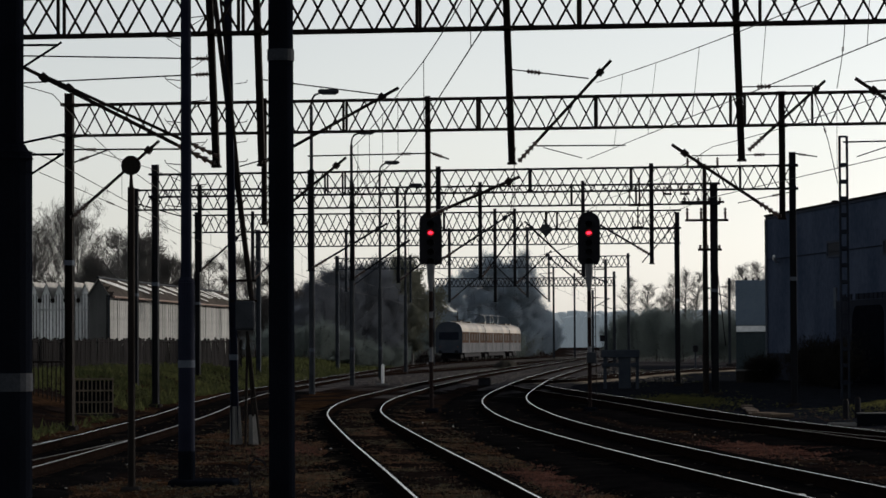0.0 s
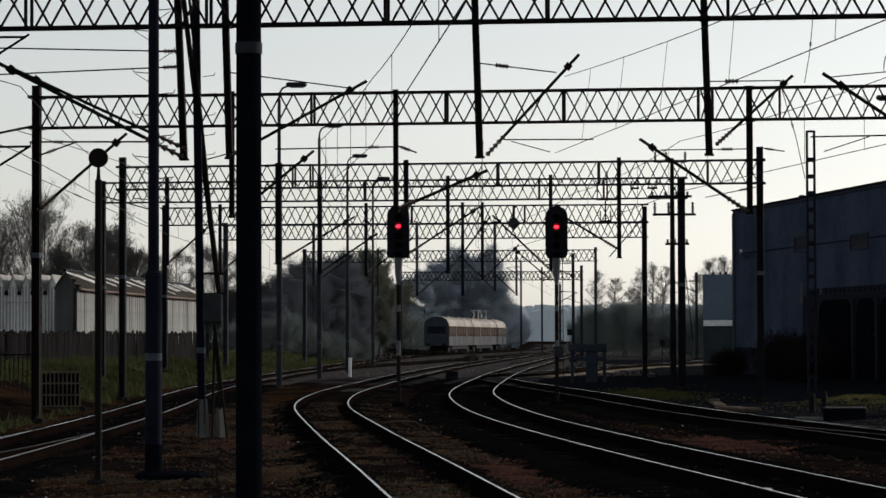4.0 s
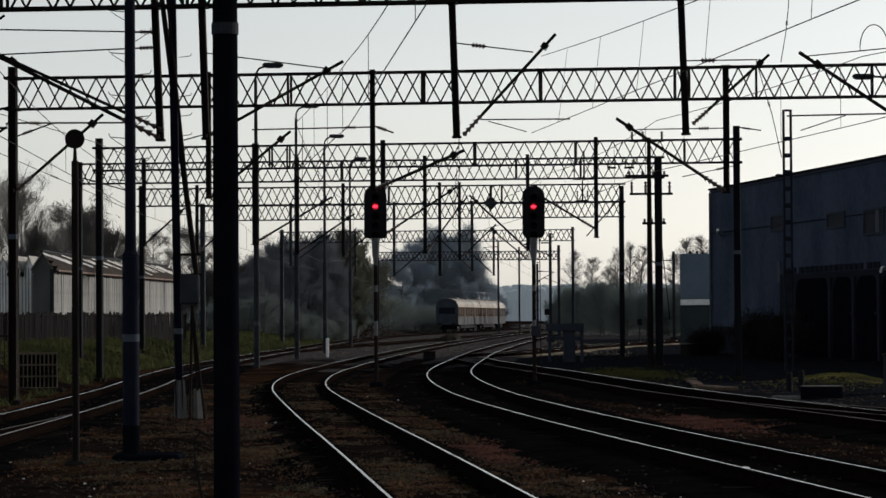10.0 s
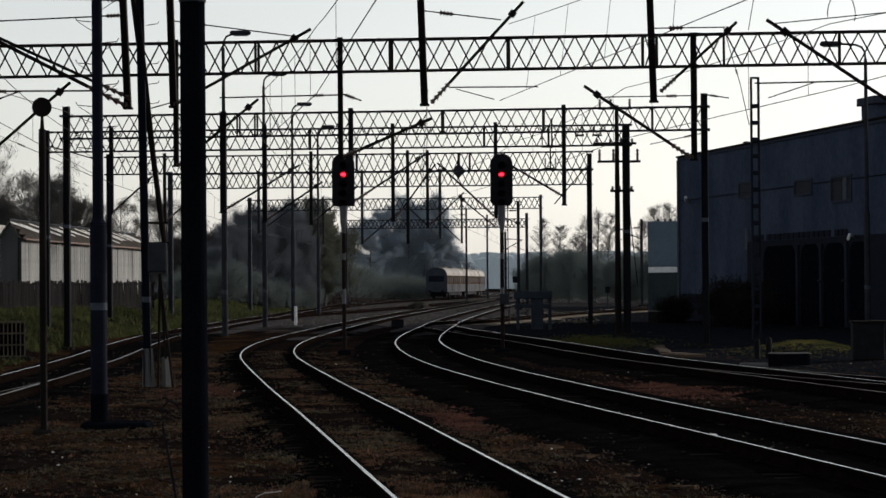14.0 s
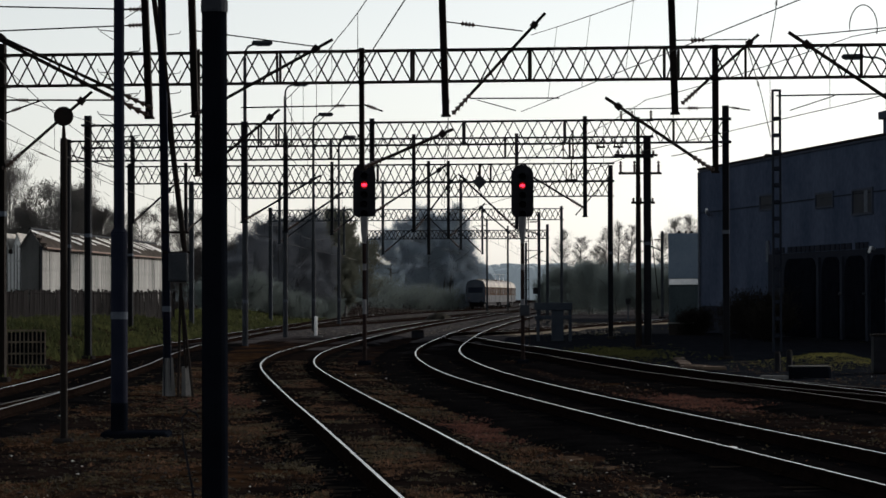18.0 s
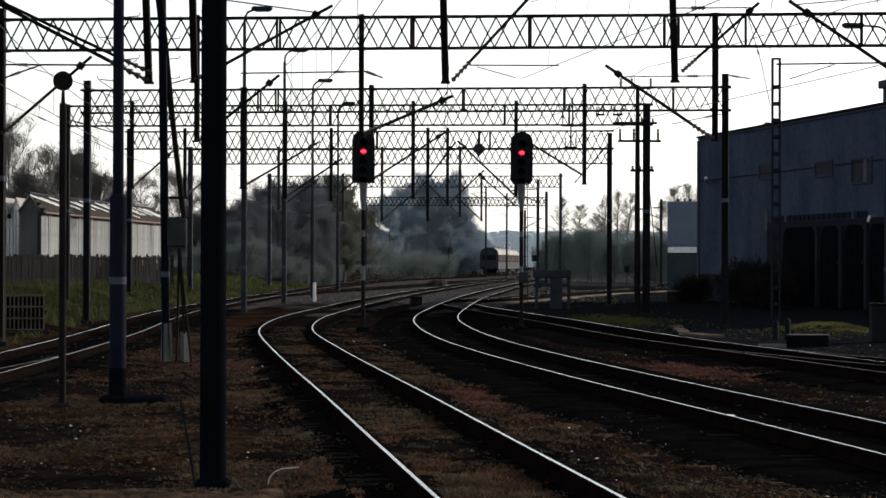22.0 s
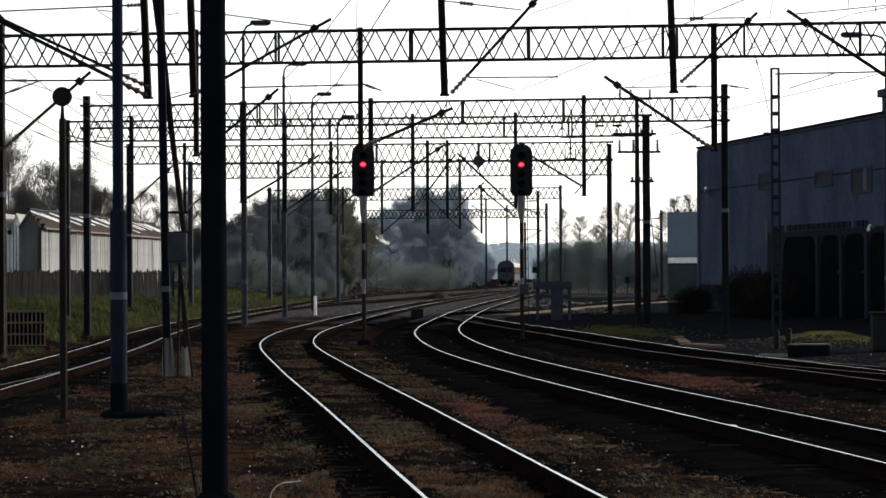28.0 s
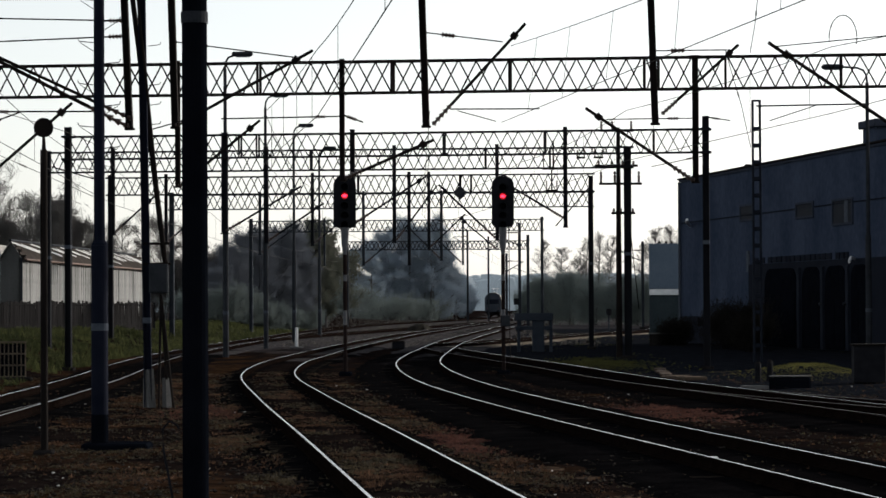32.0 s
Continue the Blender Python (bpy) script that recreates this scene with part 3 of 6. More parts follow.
gantry(53, 0.095, -10.6, 10.7, 8.03, 0.76,
       [(-10.4, 0.24, 8.85, 0), (10.5, 0.24, 8.85, 0)],
       [(-5.679, 5.494, 9.0, 0.04, 0.125), (-4.8, 5.51, 9.0, 0.03, 0.125), (-0.032, 5.482, 9.0, 0.03, 0.125), (4.258, 5.487, 9.0, 0.03, 0.13)],
       [((0.09, 5.513), (1.85, 7.383), 0.03), ((4.38, 5.666), (5.81, 6.937), 0.028), ((-4.8, 5.532), (-2.159, 6.931), 0.03),
        ((-5.679, 5.526), (-9.463, 7.468), 0.036), ((-5.614, 5.676), (-8.913, 7.226), 0.03)],
       [((-0.117, 7.263), (1.423, 7.048), 0.012), ((4.206, 6.855), (5.597, 6.843), 0.012), ((-4.844, 7.146), (-2.428, 6.795), 0.012),
        ((-5.766, 7.262), (-9.573, 7.135), 0.014), ((-5.755, 7.551), (-9.573, 7.663), 0.014)],
       [-8.7, -5.2, -1.79, 1.25, 4.62, 8.0],
       "large dark lattice portal gantry close beside the platform end", chord=0.05, brace=0.027,
       bars=[((0.447, 5.796), (2.111, 5.785), 0.013), ((0.574, 5.764), (1.296, 5.558), 0.009), ((-4.173, 5.752), (-5.201, 5.481), 0.012)])
gantry(70, 0.11, -11.324, 13.2, 7.42, 0.78,
       [(-11.324, 0.2, 8.5, 0), (13.1, 0.24, 8.3, 0)],
       [(-2.148, 5.247, 8.281, 0, 0.12), (-6.301, 5.125, 8.292, 0, 0.12), (6.607, 5.121, 8.252, 0, 0.15),
        (12.105, 5.726, 8.3, 0, 0.2)],
       [((-2.091, 5.302), (0.155, 6.229), 0.04), ((-6.286, 5.125), (-4.196, 6.764), 0.035), ((6.58, 5.148), (3.92, 6.97), 0.04),
        ((12.105, 5.973), (8.395, 8.525), 0.045), ((-11.294, 5.32), (-8.969, 7.253), 0.04)],
       [((-2.148, 6.848), (-5.168, 6.814), 0.018), ((-2.148, 6.89), (-1.61, 6.69), 0.02), ((-11.294, 7.072), (-8.448, 7.036), 0.022),
        ((-11.294, 6.716), (-10.304, 7.036), 0.02), ((6.607, 6.7), (4.42, 6.688), 0.014), ((12.037, 8.721), (8.587, 8.426), 0.014)],
       [-4.239, -0.874, 2.05, 5.363, 5.709, 7.351, 10.16],
       "dark lattice portal gantry with hanging posts and cantilevers", brace=0.023)
gantry(95, 0.13, -12.41, 9.308, 7.19, 0.77,
       [(-12.41, 0.21, 8.302, 0), (9.308, 0.22, 8.403, 0)],
       [(-2.576, 4.807, 8.1, 0, 0.15), (4.627, 4.743, 8.1, 0, 0.13), (-6.963, 4.613, 8.05, 0, 0.2)],
       [((4.57, 5.046), (2.368, 6.38), 0.035), ((-2.519, 4.922), (0.019, 6.527), 0.035), ((-6.924, 4.708), (-4.317, 6.19), 0.035)],
       [((9.308, 8.366), (10.129, 8.228), 0.02), ((9.308, 7.09), (7.51, 6.726), 0.015)],
       [-6.43, -5.82, 0.55, 3.95, 7.585],
       "lattice portal gantry on two tall columns beside the shed", chord=0.05, brace=0.021)
G4 = gantry(115, 0.1, -15.768, 8.102, 7.7, 0.82,
       [(-15.768, 0.24, 8.605, 0), (8.102, 0.3, 8.541, 0)],
       [(-1.389, 4.725, 8.7, 0, 0.14), (2.813, 4.807, 8.7, 0, 0.14), (-13.044, 5.124, 8.7, 0, 0.16), (-6.672, 4.737, 8.7, 0, 0.18)],
       [((2.744, 4.876), (0.439, 7.066), 0.04), ((-1.319, 4.817), (0.37, 7.02), 0.035), ((-12.973, 5.217), (-11.297, 6.675), 0.04), ((-6.602, 4.83), (-4.269, 6.348), 0.04)],
       [((-15.721, 7.975), (-13.422, 7.312), 0.025)],
       [-4.8, 2.35, 4.971],
       "lattice portal gantry behind the red signals", chord=0.054, brace=0.024)
G5 = gantry(140, 0.1, -15.994, 8.058, 7.76, 0.86,
       [(-15.994, 0.24, 8.783, 0), (8.058, 0.22, 8.531, 0)],
       [(-5.792, 5.165, 8.8, 0, 0.15), (-0.957, 4.173, 8.8, 0, 0.15), (0.028, 4.956, 8.8, 0, 0.14), (-13.179, 5.322, 8.8, 0, 0.15)],
       [((3.453, 4.893), (1.574, 6.491), 0.035), ((0.113, 5.068), (1.855, 6.686), 0.035), ((-5.707, 5.305), (-3.498, 6.984), 0.04), ((-13.093, 5.435), (-11.032, 7.151), 0.04)],
       [((8.058, 8.058), (6.331, 6.058), 0.03)],
       [2.135, -3.498], "lattice portal gantry above the points", chord=0.058, brace=0.028)


def pin_insulators(g, steel, s0, s1, z, high, count):
    """A short crossarm on a gantry with upright pin insulators."""
    arm = part("crossarm", box(bmesh.new(), ((s0 + s1) / 2, -0.3, z), (s1 - s0, 0.08, 0.08), bevel=0.01), steel, g)
    for i in range(count):
        x = s0 + 0.05 + (s1 - s0 - 0.1) * i / (count - 1)
        part("insulator", insulator(rod(bmesh.new(), (x, -0.3, z), (x, -0.3, z + high), 0.025), (x, -0.3, z + high * 0.45), (x, -0.3, z + high), 0.06, 3), M_PORC, arm, "ribbed brown insulator")


pin_insulators(G4, M_STEEL, 4.68, 5.6, 7.66, 0.6, 3)
part("riser", box(bmesh.new(), (5.12, -0.3, 8.2), (0.06, 0.06, 1.2)), M_STEEL, G4)
pin_insulators(G4, M_STEEL, 6.06, 6.42, 8.1, 0.3, 2)
pin_insulators(G4, M_STEEL, 6.75, 7.15, 8.1, 0.3, 2)
pin_insulators(G5, M_STEEL, 5.85, 6.45, 7.8, 0.5, 2)
part("riser", box(bmesh.new(), (6.15, -0.3, 8.25), (0.07, 0.07, 1.1)), M_STEEL, G5)
part("diamond_board", box(bmesh.new(), (1.63, -0.5, 7.721), (0.52, 0.04, 0.52), Euler((0, radians(45), 0)).to_matrix()), M_GALV, G5, "grey diamond board")
part("board_hanger", box(bmesh.new(), (1.63, -0.42, 8.197), (0.12, 0.1, 0.8)), M_STEEL, G5)
gantry(165, 0.1, -15.195, 9.464, 7.88, 0.84,
       [(-15.195, 0.26, 8.9, 0), (9.464, 0.26, 8.9, 0)],
       [(0.762, 4.805, 8.9, 0, 0.15), (-9.942, 5.221, 8.9, 0, 0.15), (-3.823, 4.548, 8.9, 0, 0.15)],
       [((0.663, 4.937), (-1.294, 6.856), 0.04), ((-9.842, 5.353), (-7.462, 7.039), 0.04), ((-3.723, 4.68), (-1.461, 6.526), 0.04)],
       [], [], "lattice portal gantry over the far tracks", chord=0.06, brace=0.032)
gantry(215, 0.1, -13.655, 8.651, 7.86, 0.84,
       [(-13.655, 0.26, 8.9, 0), (8.651, 0.2, 8.9, 0)],
       [(2.633, 5.278, 8.9, 0, 0.15), (-7.981, 5.294, 8.9, 0, 0.15)],
       [((2.504, 5.45), (0.691, 7.215), 0.045)], [], [], "lattice portal gantry in the hazy distance", chord=0.062, brace=0.036)
gantry(285, 0.05, -8.23, 10.027, 7.86, 0.84,
       [(-8.23, 0.26, 8.9, 0), (10.027, 0.28, 9.3, 0)], [], [], [], [], "small lattice portal gantry above the leaving train", chord=0.08, brace=0.05)


# ---- poles ----
def stepped_pole(x, y, r_low, r_up, z_step, top, band, label, steps=(), paint=M_POLE, ring=M_BAND):
    """A two-stage round mast with a pale painted ring."""
    p = root("line_mast", pose(x, y, 0), label, "mast", "masts along the platform end")
    if z_step:
        part("lower_tube", rod(bmesh.new(), (0, 0, -0.1), (0, 0, z_step), r_low, r_low, 20), paint, p)
        part("collar", rod(bmesh.new(), (0, 0, z_step - 0.04), (0, 0, z_step + 0.05), r_low * 1.06, r_up * 1.1, 20), paint, p)
    part("upper_tube", rod(bmesh.new(), (0, 0, z_step or -0.1), (0, 0, top), r_up, r_up * 0.9, 20), paint, p)
    if band:
        rr = (r_low if z_step and band < z_step else r_up) + 0.004
        part("painted_ring", rod(bmesh.new(), (0, 0, band - 0.055), (0, 0, band + 0.055), rr, rr, 20), ring, p, "faded pale ring")
    part("footing", box(bmesh.new(), (0, 0, -0.03), (r_low * 2.6, r_low * 2.6, 0.12), bevel=0.03), M_TARSHADE, p, "tarred footing")
    for i, z in enumerate(steps):
        sgn = 1 if i % 2 else -1
        bm = tube(bmesh.new(), [(sgn * r_up, 0, z), (sgn * (r_up + 0.22), 0, z + 0.02), (sgn * (r_up + 0.24), 0, z + 0.07)], 0.008)
        tube(bm, [(sgn * (r_up + 0.2), 0, z), (sgn * r_up, 0, z - 0.13)], 0.006)
        part("climbing_step", bm, M_STEEL, p)
    if steps:
        part("tarred_foot", rod(bmesh.new(), (0, 0, -0.1), (0, 0, 0.5), r_low + 0.004, r_low + 0.004, 20), M_TARSHADE, p, "tarred foot")
    return p


near_mast = stepped_pole(-3.046, 17, 0.134, 0.082, 3.27, 9.0, 1.882, "thick dark two-stage steel mast with a dim ring and brackets", (), M_TARSHADE, M_GALV)
for pts in ([(-3.046, 17, 3.922), (-2.757, 17, 3.922)], [(-3.046, 17, 3.739), (-2.757, 17, 3.922), (-2.734, 17, 3.939)], [(-3.046, 17, 3.256), (-2.723, 17, 3.259), (-2.723, 17, 3.29)], [(-3.046, 17, 3.059), (-2.723, 17, 3.263)], [(-3.046, 17, 3.314), (-2.71, 17, 3.382)]):
    part("bracket", tube(bmesh.new(), [(x - (-3.046), y - 17, z) for x, y, z in pts], 0.008), M_TARSHADE, near_mast)
blue_mast = stepped_pole(-4.97, 42.7, 0.126, 0.084, 3.08, 10.5, 1.818, "blue-grey two-stage steel mast with climbing steps", [4.2 + 0.32 * i for i in range(14)])
part("base_slab", box(bmesh.new(), (0.25, 0.1, 0.0), (1.0, 0.9, 0.14), bevel=0.03), M_TARSHADE, blue_mast, "dark concrete base slab")
stepped_pole(-2.23, 27, 0.128, 0.126, 0, 10.5, 4.876, "thick black steel mast with a dim ring high up", (), M_TARSHADE, M_GALV)


def disc_post():
    x = -5.576
    p = root("disc_signal", pose(x, 41, 0), "dark round disc board on a slim post", "signal")
    z = 4.724
    part("post", rod(bmesh.new(), (0, 0, -0.1), (0, 0, 4.404), 0.054, 0.052, 14), M_STEEL, p)
    part("stem", rod(bmesh.new(), (0, 0, 4.38), (0, 0, z), 0.034, 0.012, 10), M_STEEL, p)
    part("disc", rod(bmesh.new(), (0, -0.03, z), (0, 0.03, z), 0.138, 0.138, 28), M_DISC, p, "red-brown disc")
    part("rim", rod(bmesh.new(), (0, -0.036, z), (0, -0.031, z), 0.142, 0.136, 28), M_STEEL, p)
    part("footing", box(bmesh.new(), (0, 0, 0.0), (0.3, 0.3, 0.1), bevel=0.03), M_DARKCONC, p)


disc_post()


def switch_mast():
    d = 60
    x0 = -5.952
    p = root("switch_mast", pose(x0, d, 0), "steel mast with raking strut, switch rods and a pale control box", "mast")
    part("mast", hbeam(bmesh.new(), 0, 0, 0, 10.308, 0.16, 0.16, lean=-0.15), M_POLE, p)
    part("painted_ring", box(bmesh.new(), (-0.027, 0, 1.84), (0.172, 0.172, 0.12)), M_BAND, p, "faded pale ring")
    part("strut", rod(bmesh.new(), (-6.48 - x0, 0.15, 10.308), (-5.592 - x0, 0.15, 2.988), 0.055, 0.06), M_STEEL, p)
    part("strut", rod(bmesh.new(), (-6.312 - x0, -0.1, 10.308), (-5.712 - x0, -0.1, 4.308), 0.03, 0.03), M_STEEL, p)
    b = part("control_box", box(bmesh.new(), (-5.712 - x0, -0.16, 2.724), (0.4, 0.22, 0.62), bevel=0.02), M_GALV, p, "blue-grey sheet steel box")
    part("door", box(bmesh.new(), (-5.712 - x0, -0.282, 2.724), (0.34, 0.02, 0.54), bevel=0.005), M_GALV, b)
    part("cross_bar", box(bmesh.new(), (-5.772 - x0, 0, 3.468), (0.55, 0.05, 0.05)), M_STEEL, p)
    part("cross_bar", box(bmesh.new(), (-5.772 - x0, 0, 3.036), (0.6, 0.05, 0.05)), M_STEEL, p)
    for xx, zz in ((-5.712, -0.192), (-5.376, -0.192), (-5.544, 0.588)):
        part("switch_rod", rod(bmesh.new(), (-5.664 - x0, -0.2, 2.388), (xx - x0, -0.25, zz), 0.028), M_STEEL, p)
    for xx, w, hh in ((-5.928, 0.2, 0.9), (-5.556, 0.15, 0.72)):
        bm = rod(bmesh.new(), (xx - x0, 0, -0.1), (xx - x0 - 0.02, 0, hh - 0.1), w * 0.72, w * 0.52, 4)
        part("footing", bm, M_CONC, p, "pale tapered concrete stub")
    for i in range(9):
        z = 4.308 + i * 0.42
        part("climbing_step", tube(bmesh.new(), [(0.02, 0, z), (0.26, 0, z + 0.03), (0.28, 0, z + 0.08)], 0.009), M_STEEL, p)


switch_mast()


def lattice_post():
    p = root("lattice_post", pose(12.222, 105, 0), "tall concrete ladder post with square openings", "mast")
    top = 9.744
    for s in (-1, 1):
        part("stile", box(bmesh.new(), (s * 0.135, 0, top / 2), (0.075, 0.2, top), bevel=0.01), M_LADDER, p)
    part("cap", box(bmesh.new(), (0, 0, top - 0.03), (0.2, 0.2, 0.07)), M_LADDER, p)
    for i in range(14):
        z = 0.6 + i * 0.62
        part("rung", box(bmesh.new(), (0, 0, z), (0.2, 0.18, 0.16), bevel=0.03), M_LADDER, p)
    part("bracket_arm", rod(bmesh.new(), (0, 0, 9.513), (16.296 - 12.222, 0, 9.576), 0.03), M_LADDER, p)
    part("stay", rod(bmesh.new(), (12.726 - 12.222, 0, 8.967), (14.406 - 12.222, 0, 9.513), 0.02), M_LADDER, p)


lattice_post()


def telegraph_pole():
    d = 118
    x0 = 7.953
    p = root("telegraph_pole", pose(x0, d, 0), "dark twin pole with crossarms and upright insulators", "pole")
    part("pole", rod(bmesh.new(), (0, 0, -0.1), (0, 0, 9.558), 0.14, 0.08, 12), M_STEEL, p)
    for k, (z, a, b) in enumerate(((9.416, 7.174, 8.59), (7.953, 6.938, 8.756), (7.198, 7.127, 8.921), (5.97, 7.646, 8.638))):
        xa, xb = a - x0, b - x0
        arm = part("crossarm", box(bmesh.new(), ((xa + xb) / 2, -0.15, z), (xb - xa, 0.1, 0.1), bevel=0.01), M_STEEL, p)
        for f in (0.05, 0.37, 0.93) if k in (0, 2) else (0.1, 0.4, 0.65, 0.9):
            xx = xa + (xb - xa) * f
            hgt = (0.4, 0.2, 0.52, 0.2)[k]
            part("insulator", insulator(rod(bmesh.new(), (xx, -0.15, z), (xx, -0.15, z + hgt * 0.7), 0.05, 0.05), (xx, -0.15, z + hgt * 0.5), (xx, -0.15, z + hgt), 0.075, 2), M_PORC, arm)
    part("stay_wire", rod(bmesh.new(), (0.3, 0, 7.15), (8.779 - x0, 0, 1.958), 0.02), M_STEEL, p)


telegraph_pole()


def street_lamp(x, y, top, reach, group="row of lamp posts"):
    p = root("street_lamp", pose(x, y, 0), "tall slim lamp post with a curved arm and flat head", "lamp post", group)
    s = 1 if reach > 0 else -1
    part("lower_post", rod(bmesh.new(), (0, 0, -0.1), (0, 0, top * 0.42), 0.13, 0.12, 12), M_GALV, p)
    part("painted_ring", rod(bmesh.new(), (0, 0, 1.8), (0, 0, 1.95), 0.134, 0.134, 12), M_BAND, p, "faded pale ring")
    part("upper_post", rod(bmesh.new(), (0, 0, top * 0.42), (0, 0, top - 0.6), 0.085, 0.07, 12), M_GALV, p)
    pts = [(0, 0, top - 0.6), (0.03 * s, 0, top - 0.3), (0.15 * s, 0, top - 0.1), (0.4 * s, 0, top), (reach, 0, top + 0.04)]
    part("arm", tube(bmesh.new(), pts, 0.045, 8), M_GALV, p)
    bm = bmesh.new()
    box(bm, (reach + 0.4 * s, 0, top + 0.05), (0.9, 0.34, 0.2), bevel=0.07)
    h = part("lamp_head", bm, M_GALV, p)
    part("cover", box(bmesh.new(), (reach + 0.42 * s, 0, top - 0.06), (0.6, 0.26, 0.04)), M_BAND, h, "clear cover, unlit")


for x, d, top in ((-8.76, 122, 13.01), (-8.35, 145, 12.97), (-8.09, 170, 13.01), (-7.6, 197, 13.17)):
    street_lamp(x, d, top, 0.35)
street_lamp(17.917, 115, 11.76, -1.0)


def far_mast(x, y, top, arm, cased=False):
    p = root("catenary_mast", pose(x, y, 0), "slim far catenary mast with a single bracket arm", "mast", "far catenary masts")
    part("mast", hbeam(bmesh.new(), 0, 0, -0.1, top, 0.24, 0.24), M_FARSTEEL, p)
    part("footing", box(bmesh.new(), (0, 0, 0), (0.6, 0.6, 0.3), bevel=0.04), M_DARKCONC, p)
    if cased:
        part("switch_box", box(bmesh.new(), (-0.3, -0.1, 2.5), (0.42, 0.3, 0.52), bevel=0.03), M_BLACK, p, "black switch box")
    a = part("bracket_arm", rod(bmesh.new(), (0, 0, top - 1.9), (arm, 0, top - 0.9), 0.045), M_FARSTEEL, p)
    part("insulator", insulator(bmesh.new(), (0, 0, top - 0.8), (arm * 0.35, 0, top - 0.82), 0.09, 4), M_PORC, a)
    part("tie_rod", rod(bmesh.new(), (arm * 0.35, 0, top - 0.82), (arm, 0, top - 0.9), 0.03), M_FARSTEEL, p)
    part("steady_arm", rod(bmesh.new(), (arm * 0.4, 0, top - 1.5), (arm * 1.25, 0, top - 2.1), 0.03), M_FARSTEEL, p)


for x, d, top, arm in ((4.83, 350, 11.62, -1.8), (7.84, 370, 11.28, 2), (7.57, 235, 9.06, -2.2), (8.28, 300, 7.74, 1.8), (19.71, 260, 8.03, -2)):
    far_mast(x, d, top, arm, d == 235)


# ---- signals ----
def light_signal(x, y, top, lamp_z, ladder):
    p = root("light_signal", pose(x, y, 0), "tall colour light signal at red on a striped mast", "railway signal", "red signals")
    bm = bmesh.new()
    w, hgt = 0.345, 1.66
    prof = [(-w, 0.12), (-w * 0.75, 0), (w * 0.75, 0), (w, 0.12)] + [(w * math.cos(a), hgt - w + w * math.sin(a) * 0.9) for a in np.linspace(0, math.pi, 13)]
    fr = [bm.verts.new((u, -0.05, top - hgt + v)) for u, v in prof]
    bk = [bm.verts.new((u, 0.05, top - hgt + v)) for u, v in prof]
    bm.faces.new(fr)
    bm.faces.new(bk[::-1])
    for i in range(len(prof)):
        j = (i + 1) % len(prof)
        bm.faces.new((fr[i], bk[i], bk[j], fr[j]))
    head = part("head", bm, M_BLACK, p)
    part("housing", box(bmesh.new(), (0, 0.2, top - hgt / 2 - 0.05), (0.36, 0.3, 1.4), bevel=0.03), M_BLACK, p)
    for i in range(5):
        z = lamp_z + (1 - i) * 0.29 - 0.02 if i != 1 else lamp_z
        lit = i == 1
        bm = rod(bmesh.new(), (0, -0.052, z), (0, -0.07, z), 0.1 if not lit else 0.058, 0.09 if not lit else 0.05, 18)
        if lit:      # the hood cuts the lit disc to a lying oval
            for v in bm.verts:
                v.co.x, v.co.z = v.co.x * 1.35, z + (v.co.z - z) * 0.85
        part("lamp", bm, M_LAMPRED if lit else M_LENS, head, "lit red lamp" if lit else "unlit lamp")
        if lit:
            # glowing ring added for the lamp's halo inside the hood
            part("lamp_halo", rod(bmesh.new(), (0, -0.05, z), (0, -0.056, z), 0.105, 0.105, 20), M_LAMPHALO, head, "dim red halo put in around the lit lamp")
        bm = bmesh.new()
        for k in range(11):
            a0, a1 = math.pi * (-0.1 + 1.2 * k / 11), math.pi * (-0.1 + 1.2 * (k + 1) / 11)
            q = []
            for a, yy in ((a0, -0.05), (a1, -0.05), (a1, -0.26), (a0, -0.26)):
                q.append((0.118 * math.cos(a), yy, z + 0.118 * math.sin(a)))
            vs = [bm.verts.new(c) for c in q] + [bm.verts.new((c[0] * 1.06, c[1], z + (c[2] - z) * 1.06)) for c in q]
            bm.faces.new(vs[:4])
            bm.faces.new(vs[4:][::-1])
            bm.faces.new((vs[2], vs[3], vs[7], vs[6]))
        part("hood", bm, M_BLACK, head)
    zb = top - hgt
    part("bracket", rod(rod(bmesh.new(), (0, 0.05, zb - 0.5), (0, 0.05, zb + 0.02), 0.105, 0.125, 12), (0, 0.05, zb - 0.75), (0, 0.05, zb - 0.5), 0.063, 0.105, 12), M_MASTPALE, p, "pale tapered bracket below the head")
    for z0, z1, pale_paint in ((0.0, 1.55, False), (1.55, 2.0, True), (2.0, 2.9, False), (2.9, 3.1, True), (3.1, 3.72, False), (3.72, zb, True)):
        part("mast_section", rod(bmesh.new(), (0, 0.05, z0), (0, 0.05, z1), 0.062, 0.062, 14), M_MASTPALE if pale_paint else M_MASTRED, p, "faded white mast section" if pale_paint else "sooty dark mast section")
    part("footing", box(bmesh.new(), (0, 0.05, 0.04), (0.4, 0.4, 0.16), bevel=0.04), M_TARSHADE, p)
    if ladder:
        for s in (-1, 1):
            part("ladder_stile", rod(bmesh.new(), (0.13 + s * 0.08, 0.12, 0.3), (0.1 + s * 0.08, 0.22, top - 0.3), 0.014), M_STEEL, p)
        for i in range(15):
            z = 0.5 + i * 0.3
            xx = 0.13 - 0.03 * z / top
            part("ladder_rung", rod(bmesh.new(), (xx - 0.08, 0.14, z), (xx + 0.08, 0.14, z), 0.01), M_STEEL, p)
        part("relay_box", box(bmesh.new(), (0.06, -0.12, 1.65), (0.3, 0.2, 0.34), bevel=0.02), M_GALV, p)


light_signal(-2.575, 87, 6.206, 5.528, False)
light_signal(2.323, 88, 6.218, 5.532, True)


